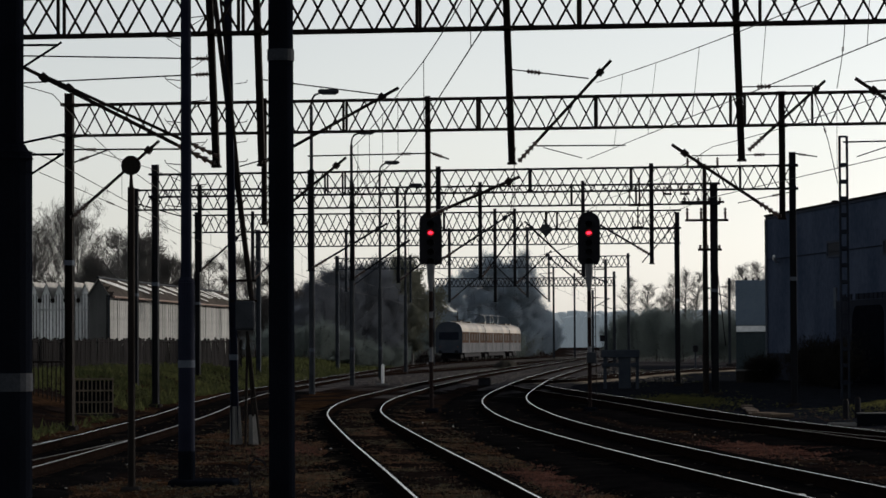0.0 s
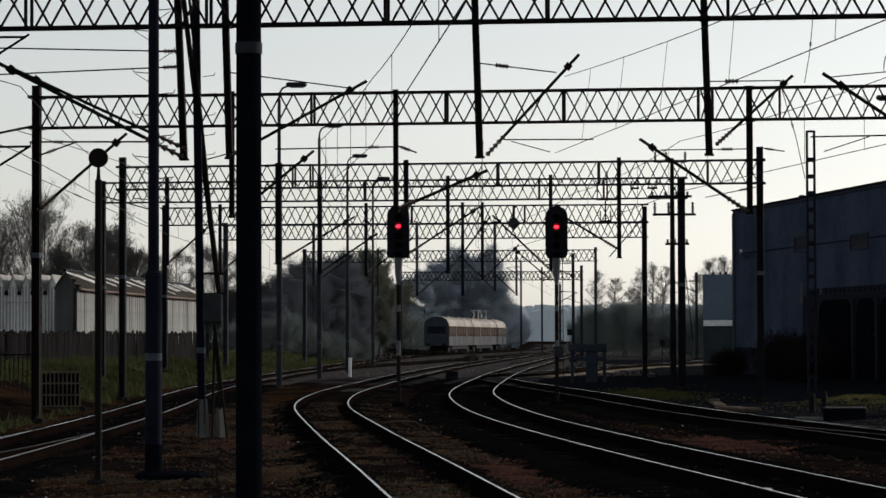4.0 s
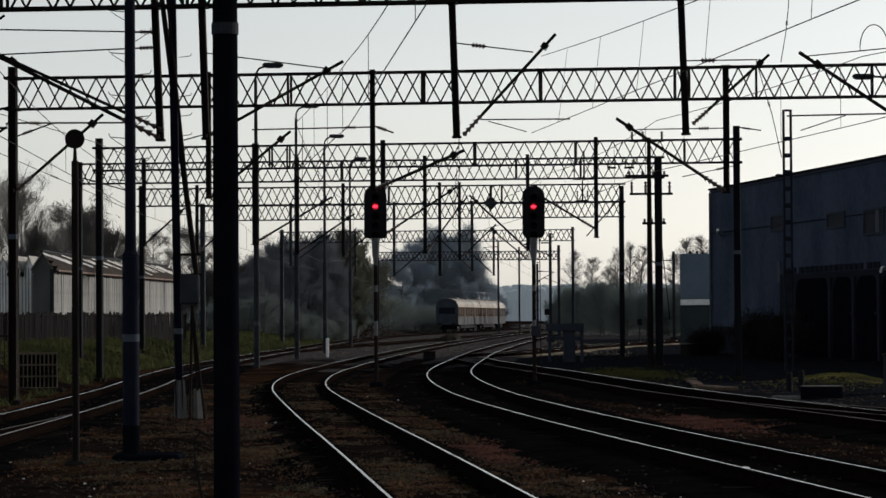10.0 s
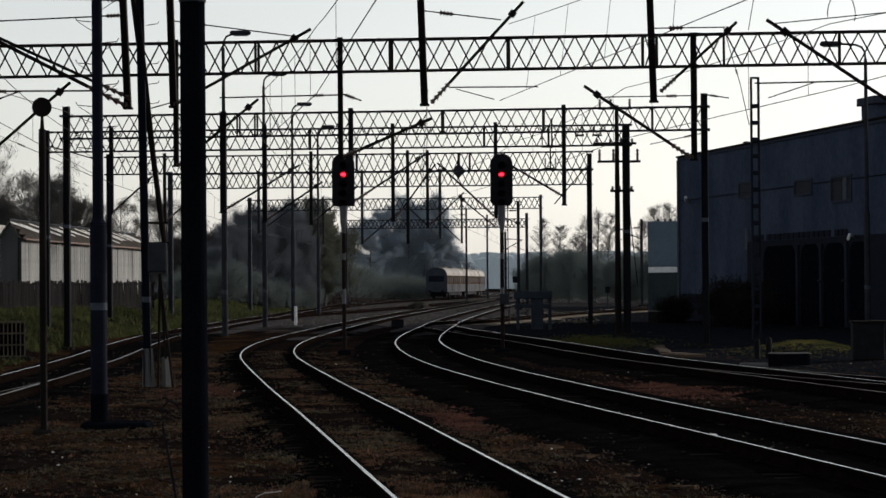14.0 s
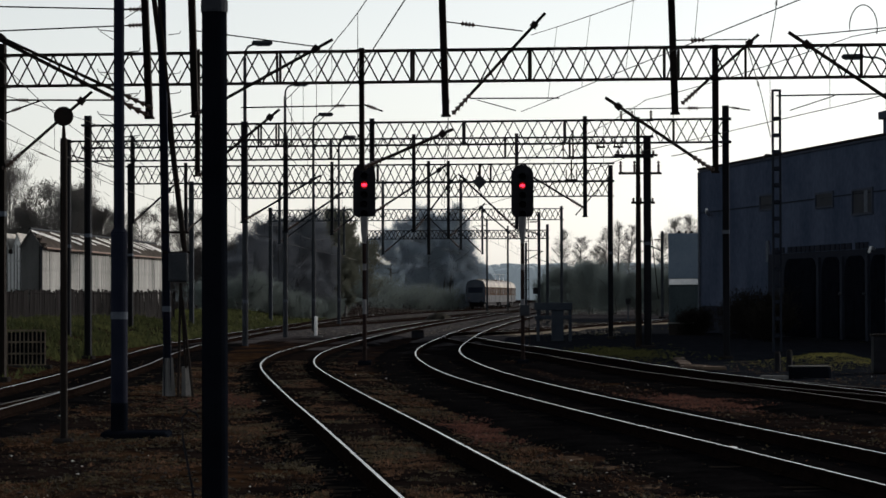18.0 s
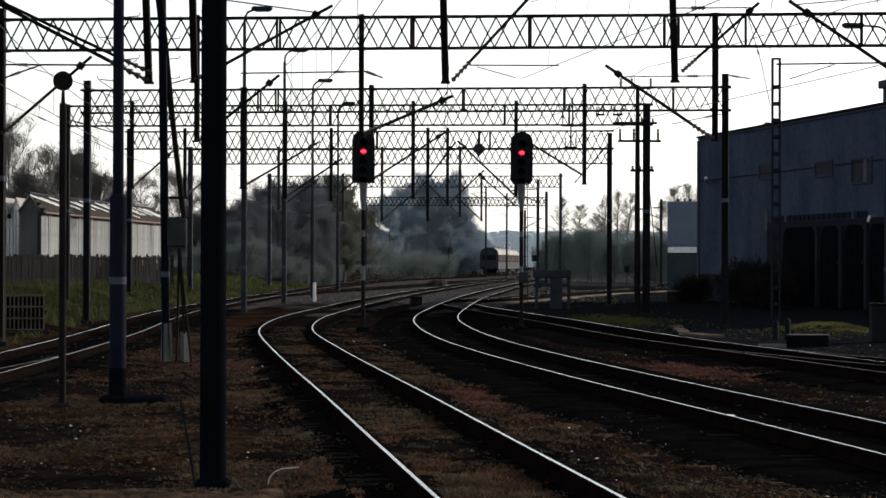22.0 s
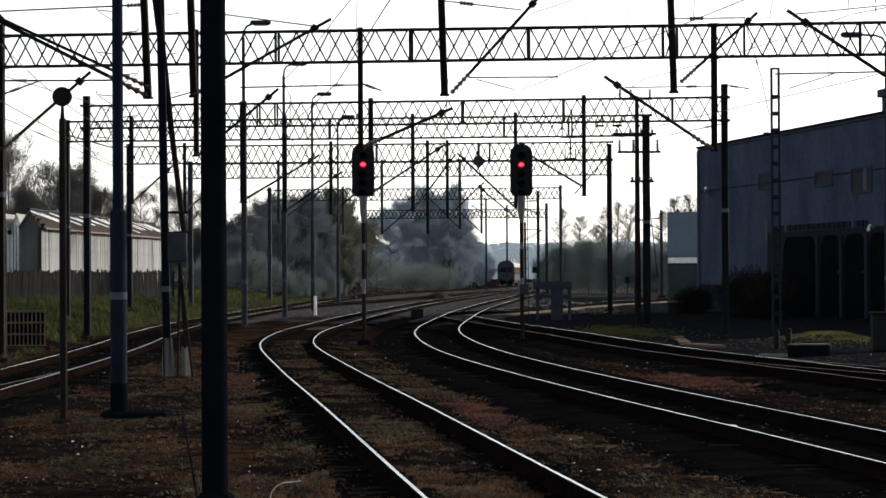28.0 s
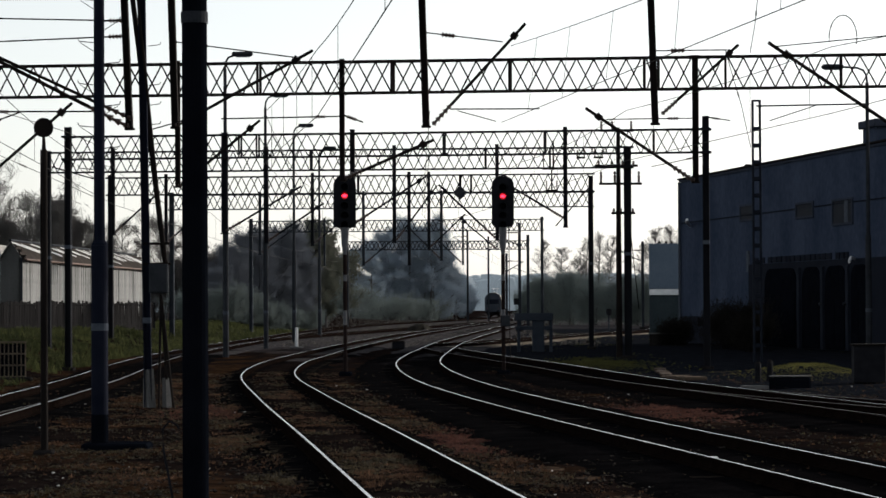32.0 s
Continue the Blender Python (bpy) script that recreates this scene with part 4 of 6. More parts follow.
# ---- small lineside things ----
def small_things():
    d = 148
    p = root("marker_post", pose(-6.926, d, 0), "short white stone marker post beside the track", "marker post")
    part("post", box(bmesh.new(), (0, 0, 0.5), (0.16, 0.14, 1.1), bevel=0.03), M_WHITE, p)
    part("base", box(bmesh.new(), (0, 0, 0.0), (0.7, 0.4, 0.12), bevel=0.03), M_CONC, p)
    p = root("point_machine", pose(-1.49, 138, 0), "low dark point machine between the tracks", "point machine")
    part("case", box(bmesh.new(), (0, 0, 0.22), (0.6, 0.45, 0.36), bevel=0.04), M_BLACK, p)
    part("lid", box(bmesh.new(), (0, 0, 0.42), (0.64, 0.49, 0.05), bevel=0.015), M_STEEL, p)
    p = root("buffer_stop", pose(4.836, 130, 0), "dark buffer stop beam on thick legs", "buffer stop")
    part("beam", box(bmesh.new(), (0, 0, 1.606), (1.75, 0.35, 0.36), bevel=0.03), M_STOP, p)
    part("leg", box(bmesh.new(), (0.2, 0.1, 0.75), (0.55, 0.4, 1.5), bevel=0.03), M_STOP, p)
    part("crossbar", box(bmesh.new(), (0, 0.02, 1.1), (1.7, 0.2, 0.18), bevel=0.02), M_STOP, p)
    part("leg", box(bmesh.new(), (-0.7, 0.1, 0.75), (0.14, 0.3, 1.5)), M_STOP, p)
    part("leg", box(bmesh.new(), (0.78, 0.1, 0.75), (0.14, 0.3, 1.5)), M_STOP, p)

    p = root("dwarf_signal", pose(14.4, 226, 0), "small dark signal on a short post in the yard", "railway signal")
    part("post", rod(bmesh.new(), (0, 0, -0.1), (0, 0, 1.4), 0.07, 0.06, 10), M_FARSTEEL, p)
    hd = part("head", box(bmesh.new(), (0, 0, 1.62), (0.42, 0.28, 0.5), bevel=0.05), M_BLACK, p)
    for z in (1.5, 1.74):
        part("lamp", rod(bmesh.new(), (0, -0.14, z), (0, -0.17, z), 0.08, 0.07, 14), M_LENS, hd, "unlit lamp")
    rnd = random.Random(9)
    bm = bmesh.new()
    n, rows = 22, 6
    rings = []
    for j in range(rows):
        f = j / (rows - 1)
        rings.append([bm.verts.new(((1 - f) ** 0.8 * 1.3 * math.cos(a) * rnd.uniform(0.9, 1.1), (1 - f) ** 0.8 * 3.5 * math.sin(a) * rnd.uniform(0.9, 1.1), -0.1 + 0.75 * math.sin(f * math.pi / 2) * rnd.uniform(0.9, 1.05))) for a in np.linspace(0, 2 * math.pi, n, endpoint=False)])
    for u, v in zip(rings, rings[1:]):
        for i in range(n):
            bm.faces.new((u[i], u[(i + 1) % n], v[(i + 1) % n], v[i]))
    bm.faces.new(rings[-1])
    p = root("earth_heap", pose(-0.75, 250, 0), "low dark earth heap between the tracks", "heap")
    part("heap", bm, M_MOSS, p)


small_things()


# ---- buildings ----
def shed():
    """The long grey building; its front runs from the far corner towards the camera's side."""
    a, b = Vector((14.272, 160, 0)), Vector((22.6, 105, 0))
    u = (b - a).normalized()
    ang = math.degrees(math.atan2(u.y, u.x))
    ln = (b - a).length
    h0 = 9.044
    p = root("railway_shed", pose(a.x, a.y, 0, 0, 0, ang), "long grey plastered railway building with dark doorways and a low roof", "building")
    # local x runs along the front, local y into the building is positive
    sgn = 1
    bm = bmesh.new()
    box(bm, (ln / 2, sgn * 7, h0 / 2 + 0.07), (ln, 14, h0 + 0.14))
    wall = part("wall", bm, M_WALL, p)
    part("roof", box(bmesh.new(), (ln / 2, sgn * 7, h0 + 0.195), (ln + 0.2, 14.3, 0.1), bevel=0.02), M_ROOF, p)
    s0, z0 = (15.01, 4.19)
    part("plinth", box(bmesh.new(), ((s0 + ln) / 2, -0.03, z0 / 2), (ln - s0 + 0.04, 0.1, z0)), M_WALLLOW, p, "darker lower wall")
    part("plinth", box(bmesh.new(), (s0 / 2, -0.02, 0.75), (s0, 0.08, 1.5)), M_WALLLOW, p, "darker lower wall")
    part("string_course", box(bmesh.new(), (ln / 2, -0.01, 6.75), (ln, 0.04, 0.06)), M_WALLLOW, p)
    return p, a, u, ln, h0


SHED, SHED_A, SHED_U, SHED_L, SHED_H = shed()


def on_wall(name, lo, hi, out, material, parent, label="", bevel=0.0):
    """A block on the front wall between two (along, height) corners, standing out by out metres."""
    c = ((lo[0] + hi[0]) / 2, -out / 2, (lo[1] + hi[1]) / 2)
    return part(name, box(bmesh.new(), c, (abs(hi[0] - lo[0]), out, abs(hi[1] - lo[1])), bevel=bevel), material, parent, label)


def window(lo, hi, pale=None):
    w = on_wall("window", lo, hi, 0.03, M_GLASS, SHED, "dark window")
    s0, s1, z0, z1 = min(lo[0], hi[0]), max(lo[0], hi[0]), min(lo[1], hi[1]), max(lo[1], hi[1])
    for a, b in (((s0 - 0.12, z0 - 0.1), (s1 + 0.12, z0)), ((s0 - 0.12, z1), (s1 + 0.12, z1 + 0.1)), ((s0 - 0.12, z0), (s0, z1)), ((s1, z0), (s1 + 0.12, z1))):
        on_wall("frame", a, b, 0.07, M_WALLTRIM, w)
    if pale:
        on_wall("curtain", (pale, z0), (pale + 0.55, z1), 0.045, M_BAND, w, "pale blind")


def shed_front():
    window((29.84, 6.876), (32.813, 5.85), 31.605)
    window((23.756, 6.933), (26.538, 6.354))
    window((13.33, 7.209), (15.671, 6.551))
    part("downpipe", rod(bmesh.new(), (0.25, -0.12, 0.3), (0.25, -0.12, SHED_H), 0.07), M_BAND, SHED, "pale downpipe")
    on_wall("fascia", (0, SHED_H + 0.02), (SHED_L, SHED_H + 0.13), 0.08, M_WALLTRIM, SHED)
    # doorways between piers: flat panels with the openings' inner dark painted on
    head = 3.9
    for x0, x1 in ((18.258, 23.951), (24.921, 28.025), (28.757, 32.039), (32.813, 35.328)):
        r = min(0.9, (x1 - x0) * 0.3)
        prof = [(x0, 0.05), (x1, 0.05)] + [(x1 - r + r * math.cos(a), head - r + r * math.sin(a)) for a in np.linspace(0, math.pi / 2, 6)] + [(x0 + r - r * math.sin(a), head - r + r * math.cos(a)) for a in np.linspace(0, math.pi / 2, 6)]
        bm = bmesh.new()
        fr, bk = [bm.verts.new((u, -0.13, v)) for u, v in prof], [bm.verts.new((u, -0.06, v)) for u, v in prof]
        bm.faces.new(fr)
        for i in range(len(prof)):
            bm.faces.new((fr[i], bk[i], bk[(i + 1) % len(prof)], fr[(i + 1) % len(prof)]))
        d = part("doorway", bm, M_TARSHADE, SHED, "dark opening painted as a flat black arched panel")
        on_wall("door_leaf", (x0 + 0.15, 0.1), ((x0 + x1) / 2 - 0.03, head - 1.2), 0.17, M_TARSHADE, d)
        on_wall("door_leaf", ((x0 + x1) / 2 + 0.03, 0.1), (x1 - 0.15, head - 1.2), 0.17, M_TARSHADE, d)
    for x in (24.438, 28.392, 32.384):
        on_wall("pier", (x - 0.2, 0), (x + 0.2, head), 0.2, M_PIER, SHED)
    for x, y in ((28.392, 2.153), (32.212, 2.151)):
        part("pier_lamp", rod(bmesh.new(), (x, -0.2, y), (x, -0.32, y), 0.09, 0.06, 10), M_GALV, SHED, "small dull round lamp")
    # worn lettering that cannot be read: plain bars
    x, k = 15.999, 0
    while x < 32.47:
        wd = random.uniform(0.45, 0.8)
        on_wall("letter_bar", (x, 4.21), (x + wd, 4.508), 0.05, M_WALLLOW, SHED, "dark unreadable letter")
        x += wd + random.choice((0.18, 0.2, 0.2, 0.7))
    on_wall("conduit", (14.566, 4.895), (15.01, 3.813), 0.08, M_BAND, SHED, "pale pipe end")
    part("lamp_bracket", tube(bmesh.new(), [(2.646, -0.1, 6.57), (3.681, -0.5, 6.666), (4.828, -0.8, 6.819)], 0.08), M_WHITE, SHED, "small pale bracket")
    sl = (34.501, 4.014)
    part("wall_lamp", tube(bmesh.new(), [(sl[0] - 0.9, -0.2, sl[1] + 0.15), (sl[0] - 0.4, -0.5, sl[1] + 0.2), (sl[0], -0.7, sl[1])], 0.07), M_WHITE, SHED, "pale curved wall lamp")
    sc = (33.662, 9.678)
    c = part("chimney", box(bmesh.new(), (sc[0] + 0.3, 0.9, SHED_H + 0.5), (2.0, 0.9, 1.2), bevel=0.02), M_WALL, SHED)
    part("chimney_cap", box(bmesh.new(), (sc[0] + 0.3, 0.9, SHED_H + 1.15), (2.5, 1.2, 0.35), bevel=0.03), M_WALLTRIM, c)
    part("roof_vent", box(bmesh.new(), (13.217, 0.4, SHED_H + 0.25), (0.4, 0.3, 0.3), bevel=0.05), M_ROOF, SHED)


shed_front()


def yard_things():
    # panel beyond the shed corner
    d = 190
    p = root("billboard", pose(15.884, d, 0), "large blue-grey board with a white lower strip on posts", "billboard")
    w = 16.986 - 14.858
    part("panel", box(bmesh.new(), (0, 0, 4.76), (w, 0.14, 6.28 - 3.24), bevel=0.02), M_BOARD, p)
    part("lower_strip", box(bmesh.new(), (0, -0.02, 3.012), (w * 0.97, 0.16, 0.38), bevel=0.01), M_WHITE, p, "white strip")
    part("lower_panel", box(bmesh.new(), (0, 0.06, 1.4), (w * 0.98, 0.06, 2.8), bevel=0.01), M_LOWBOARD, p, "dull blue-green lower boarding")
    for x in (-w * 0.4, w * 0.4):
        part("post", box(bmesh.new(), (x, 0.14, 3.772 / 2), (0.12, 0.12, 3.772)), M_STEEL, p)
    for x in (-0.35, 0.1, 0.5):
        part("top_lug", box(bmesh.new(), (x, 0, 6.356), (0.12, 0.1, 0.16)), M_STEEL, p)
    p = root("concrete_block", pose(9.2, 72, 0, 0, 0, 3), "low concrete cover block beside the siding", "concrete block")
    # shaded sides painted black, the sunlit top a separate pale plate
    part("block", box(bmesh.new(), (0, 0, 0.1), (1.0, 0.6, 0.36), bevel=0.06), M_TARSHADE, p)
    part("cover", box(bmesh.new(), (0, 0, 0.29), (1.0, 0.6, 0.03), bevel=0.01), M_CONC, p, "sunlit top put in as a pale plate")
    p = root("concrete_slab", pose(8.25, 71.6, 0, 0, 0, 5), "thin pale concrete slab lying flat", "slab")
    part("slab", box(bmesh.new(), (0, 0, 0.02), (0.65, 0.4, 0.09), bevel=0.01), M_CONC, p)
    p = root("board_path", pose(7.58, 93, 0, 0, 0, -3.1), "weathered brown boards laid as a path to the siding", "path")
    rnd = random.Random(44)
    for i in range(6):
        part("board", box(bmesh.new(), (rnd.uniform(-0.05, 0.05), -0.8 - i * 1.9, 0.03 + rnd.uniform(-0.02, 0.02)), (rnd.uniform(0.26, 0.4), 1.6, 0.06), Euler((0, 0, rnd.uniform(-0.06, 0.06))).to_matrix(), bevel=0.02), M_PLANK, p)
    p = root("crossing_panel", pose(7.08, 78.6, 0, 0, 0, 8), "sun-bleached timber crossing panel beside the siding rail", "crossing panel")
    for i in range(4):
        part("plank", box(bmesh.new(), (0.02 * math.sin(i * 2.0), -1.1 + i * 0.72, 0.1 + rnd.uniform(-0.015, 0.015)), (0.62 - 0.06 * i, 0.68, 0.1), Euler((0, 0, rnd.uniform(-0.04, 0.04))).to_matrix(), bevel=0.02), M_SANDPLANK, p)
    p = root("low_wall", pose(12.66, 150, 0, 0, 0, -3), "low wall with a pale coping", "wall")
    part("wall", box(bmesh.new(), (0, 0, 0.25), (1.9, 0.3, 0.7)), M_DARKCONC, p)
    part("coping", box(bmesh.new(), (0, 0, 0.63), (2.0, 0.36, 0.08), bevel=0.01), M_CONC, p)
    p = root("relay_cabinet", pose(11.826, 76, 0), "black lineside relay cabinet", "cabinet")
    part("body", box(bmesh.new(), (0, 0, 0.5), (0.85, 0.5, 1.0), bevel=0.02), M_BLACK, p)
    part("lid", box(bmesh.new(), (0, 0, 1.02), (0.93, 0.58, 0.06), bevel=0.01), M_STEEL, p)
    for k, (x, hh) in enumerate(((9.079, 0.5), (9.407, 0.55))):
        p = root("bollard", pose(x, 78, 0), "short dark bollard beside the siding", "bollard", "bollards by the siding")
        part("post", rod(bmesh.new(), (0, 0, 0), (0, 0, hh), 0.09, 0.08, 12), M_BLACK, p)
        part("cap", rod(bmesh.new(), (0, 0, hh), (0, 0, hh + 0.04), 0.085, 0.04, 12), M_STEEL, p)


yard_things()


def slab(bm, corners, thick):
    """A flat plate over four corners, thick downwards."""
    hi = [bm.verts.new(c) for c in corners]
    lo = [bm.verts.new((c[0], c[1], c[2] - thick)) for c in corners]
    bm.faces.new(hi)
    bm.faces.new(lo[::-1])
    for i in range(4):
        bm.faces.new((lo[i], lo[(i + 1) % 4], hi[(i + 1) % 4], hi[i]))
    return bm


def greenhouse():
    p = root("greenhouse", pose(0, 0, 0), "long greenhouse with clouded panes and a low pitched roof", "greenhouse")
    a, b = Vector((-21.6, 150, 0)), Vector((-19.377, 193, 0))
    u = (b - a).normalized()
    n = Vector((-u.y, u.x, 0))
    ln = (b - a).length
    ang = math.degrees(math.atan2(u.y, u.x))
    eave, ridge, half = 4.8, 5.694, 0.55
    rnd = random.Random(71)
    sheets = []
    for wd in (0.42, 0.55, 0.7, 0.95):
        bm = box(bmesh.new(), (0, 0, 0), (wd - 0.025, 0.04, eave - 0.15))
        me = bpy.data.meshes.new("pane")
        bm.to_mesh(me)
        bm.free()
        me.materials.append(M_GREENH)
        sheets.append((wd, me))
    q = 0.0
    while q < ln - 0.5:
        wd, me = rnd.choice(sheets)
        c = a + u * (q + wd / 2)
        piece("pane", me, p, m=pose(c.x, c.y, eave / 2 + rnd.uniform(-0.03, 0.03), rnd.uniform(-0.6, 0.6), 0, ang + rnd.uniform(-2, 2)))
        q += wd + (0.12 if rnd.random() < 0.12 else 0.0)
    c = a + u * ln / 2 + n * 0.1
    part("backing_wall", box(bmesh.new(), (c.x, c.y, eave / 2), (ln, 0.06, eave), Euler((0, 0, radians(ang))).to_matrix()), M_FENCE, p)
    # roof: long dark strips on the slope that faces the line, then pale streaks for glints
    for k in range(10):
        f0, f1 = k / 10, (k + 0.95) / 10
        for i in range(7):
            q0, q1 = a + u * (ln * (i + 0.11 * (k % 3)) / 7 - 0.2), a + u * (ln * (i + 1 + 0.11 * (k % 3)) / 7 - 0.26)
            lo, hi = -0.25 + (half + 0.25) * f0, -0.25 + (half + 0.25) * f1
            z0, z1 = eave - 0.08 + (ridge - eave + 0.08) * f0, eave - 0.08 + (ridge - eave + 0.08) * f1
            cs = [q0 + n * lo, q1 + n * lo, q1 + n * hi, q0 + n * hi]
            part("roof_pane", slab(bmesh.new(), [(v.x, v.y, z) for v, z in zip(cs, (z0, z0, z1, z1))], 0.05), M_DARKROOF, p)
    def on_roof(q, f):
        v = a + u * q + n * (-0.25 + (half + 0.25) * f)
        return (v.x, v.y, eave - 0.055 + (ridge - eave + 0.08) * f)

    # slanted pale slabs that paint in the sky's glints on the glass
    for k in range(17):
        q, f, run = 0.2 + k * 2.35 + rnd.uniform(-0.5, 0.5), 0.97 - 0.25 * rnd.random() * (k % 2), rnd.uniform(4.5, 7.5)
        wide, fall = rnd.uniform(0.025, 0.055) * (1.6 if k % 4 == 0 else 1.0), min(f - 0.08, run * 0.075)
        run = min(run, ln - q)
        part("clear_pane", slab(bmesh.new(), [on_roof(q, f - wide), on_roof(q + run, f - wide - fall), on_roof(q + run, f - fall), on_roof(q, f)], 0.03), M_PALEROOF, p, "pale streak put in for a glint on the roof glass")
    part("gutter", rod(bmesh.new(), tuple(a - n * 0.27 + Vector((0, 0, eave - 0.1))), tuple(b - n * 0.27 + Vector((0, 0, eave - 0.1))), 0.06), M_RUSTY, p, "rusty gutter")
    cs = [a + n * half - u * 0.2, b + n * half, b + n * half * 2.1, a + n * half * 2.1 - u * 0.2]
    part("roof_back", slab(bmesh.new(), [(v.x, v.y, z) for v, z in zip(cs, (ridge, ridge, eave, eave))], 0.06), M_GREENROOF, p)
    part("ridge_cap", rod(bmesh.new(), tuple(a + n * half - u * 0.2 + Vector((0, 0, ridge + 0.03))), tuple(b + n * half + Vector((0, 0, ridge + 0.03))), 0.07), M_GALV, p)
    # the end wall towards the platform, darker, with a door
    bm = bmesh.new()
    prof = [(0, 0), (0, eave), (half, ridge - 0.05), (2 * half, eave), (2 * half, 0)]
    f1 = [bm.verts.new(a + n * x + Vector((0, 0, z))) for x, z in prof]
    f2 = [bm.verts.new(a + n * x + u * 0.1 + Vector((0, 0, z))) for x, z in prof]
    bm.faces.new(f1)
    bm.faces.new(f2[::-1])
    for i in range(5):
        bm.faces.new((f1[i], f2[i], f2[(i + 1) % 5], f1[(i + 1) % 5]))
    part("end_wall", bm, M_ENDWALL, p, "dark boarded end wall")
    part("corner_post", box(bmesh.new(), (a.x + 0.02, a.y - 0.06, eave / 2), (0.1, 0.1, eave)), M_GALV, p)


greenhouse()


def gabled_greenhouse():
    """A row of narrow glass gables beside the long one."""
    p = root("greenhouse", pose(-27.144, 158, 0), "row of narrow pointed greenhouse gables with clouded glass", "greenhouse")
    w = -24.048 - -24.774
    ev, rg = 4.628, 5.702
    part("backing", box(bmesh.new(), (2.2 * w, 0.3, ev / 2), (5 * w, 0.1, ev)), M_GREENH, p)
    part("cross_rail", box(bmesh.new(), (2.2 * w, -0.06, 4.122), (5 * w, 0.06, 0.07)), M_PALEROOF, p)
    for i in range(5):
        x = (i - 0.3) * w
        bm = bmesh.new()
        prof = [(x + 0.03, 0), (x + 0.03, ev), (x + w / 2, rg), (x + w - 0.03, ev), (x + w - 0.03, 0)]
        f1 = [bm.verts.new((u, 0, z)) for u, z in prof]
        f2 = [bm.verts.new((u, 0.05, z)) for u, z in prof]
        bm.faces.new(f1)
        bm.faces.new(f2[::-1])
        for k in range(5):
            bm.faces.new((f1[k], f2[k], f2[(k + 1) % 5], f1[(k + 1) % 5]))
        g = part("gable", bm, M_GABLE, p)
        for xx in (0.27, 0.5, 0.73):
            part("glazing_bar", box(bmesh.new(), (x + w * xx, -0.02, (ev + rg) / 4), (0.035, 0.03, (ev + rg) / 2 - 0.3)), M_FENCE, g)
        for s in (0, 1):
            e = [(x + w * s, -0.1, ev), (x + w / 2, -0.1, rg), (x + w / 2, 12, rg), (x + w * s, 12, ev)]
            part("roof_pane", slab(bmesh.new(), e, 0.05), M_GREENROOF, p)
        part("gutter_end", box(bmesh.new(), (x, -0.1, ev + 0.02), (0.2, 0.3, 0.24), bevel=0.03), M_STEEL, p)


gabled_greenhouse()


def board_fence():
    p = root("board_fence", pose(0, 0, 0), "tall weathered board fence with uneven boards", "fence")
    a, b = Vector((-23.91, 128, 0)), Vector((-16.069, 166, 0))
    u = (b - a).normalized()
    n = int((b - a).length / 0.24)
    meshes = []
    for k in range(3):
        bm = box(bmesh.new(), (0, 0, 0), (0.2 + 0.015 * k, 0.035, 2.5), bevel=0.006)
        me = bpy.data.meshes.new("board")
        bm.to_mesh(me)
        bm.free()
        me.materials.append(M_FENCE)
        meshes.append(me)
    ang = math.degrees(math.atan2(u.y, u.x))
    for i in range(min(n, 295)):
        c = a + (b - a) * ((i + 0.5) / n)
        piece("board", meshes[i % 3], p, m=pose(c.x, c.y, 1.2 + random.gauss(0, 0.05), random.gauss(0, 0.8), random.gauss(0, 0.6), ang))
    for z in (0.9, 2.3):
        part("rail", rod(bmesh.new(), tuple(a + Vector((0, 0.06, z))), tuple(b + Vector((0, 0.06, z))), 0.05, 0.05, 4), M_FENCE, p)


board_fence()


def railing(x, y, w, hgt, bars, ang, label, rails, paint, gap_shade):
    p = root("railing", pose(x, y, 0, 0, 0, ang), label, "railing")
    for i in range(bars + 1):
        part("bar", box(bmesh.new(), (w * i / bars, 0, hgt / 2 + 0.08), (0.035, 0.03, hgt)), paint, p)
    for k in range(rails + 1):
        part("crossrail", box(bmesh.new(), (w / 2, -0.02, 0.1 + hgt * k / rails), (w + 0.05, 0.045, 0.05)), paint, p)
    if gap_shade:
        # board added to stand in for the shaded ground behind the bars
        part("gap_shade_board", box(bmesh.new(), (w / 2, 0.05, hgt / 2 + 0.08), (w, 0.03, hgt - 0.06)), M_TARSHADE, p, "added black board for the shaded gaps between the bars")
    part("slab", box(bmesh.new(), (w / 2, 0, 0.03), (w + 0.4, 0.6, 0.14), bevel=0.04), M_DARKCONC, p, "dark concrete slab")
    return p


railing(-12.948, 83, 1.1, 1.02, 9, 4, "low pale steel grating panel on a concrete slab", 3, M_RUSTBAR, True)
railing(-15.998, 88, 1.95, 1.5, 14, 0, "tall dark upright-barred steel fence panel", 1, M_STEEL, False)

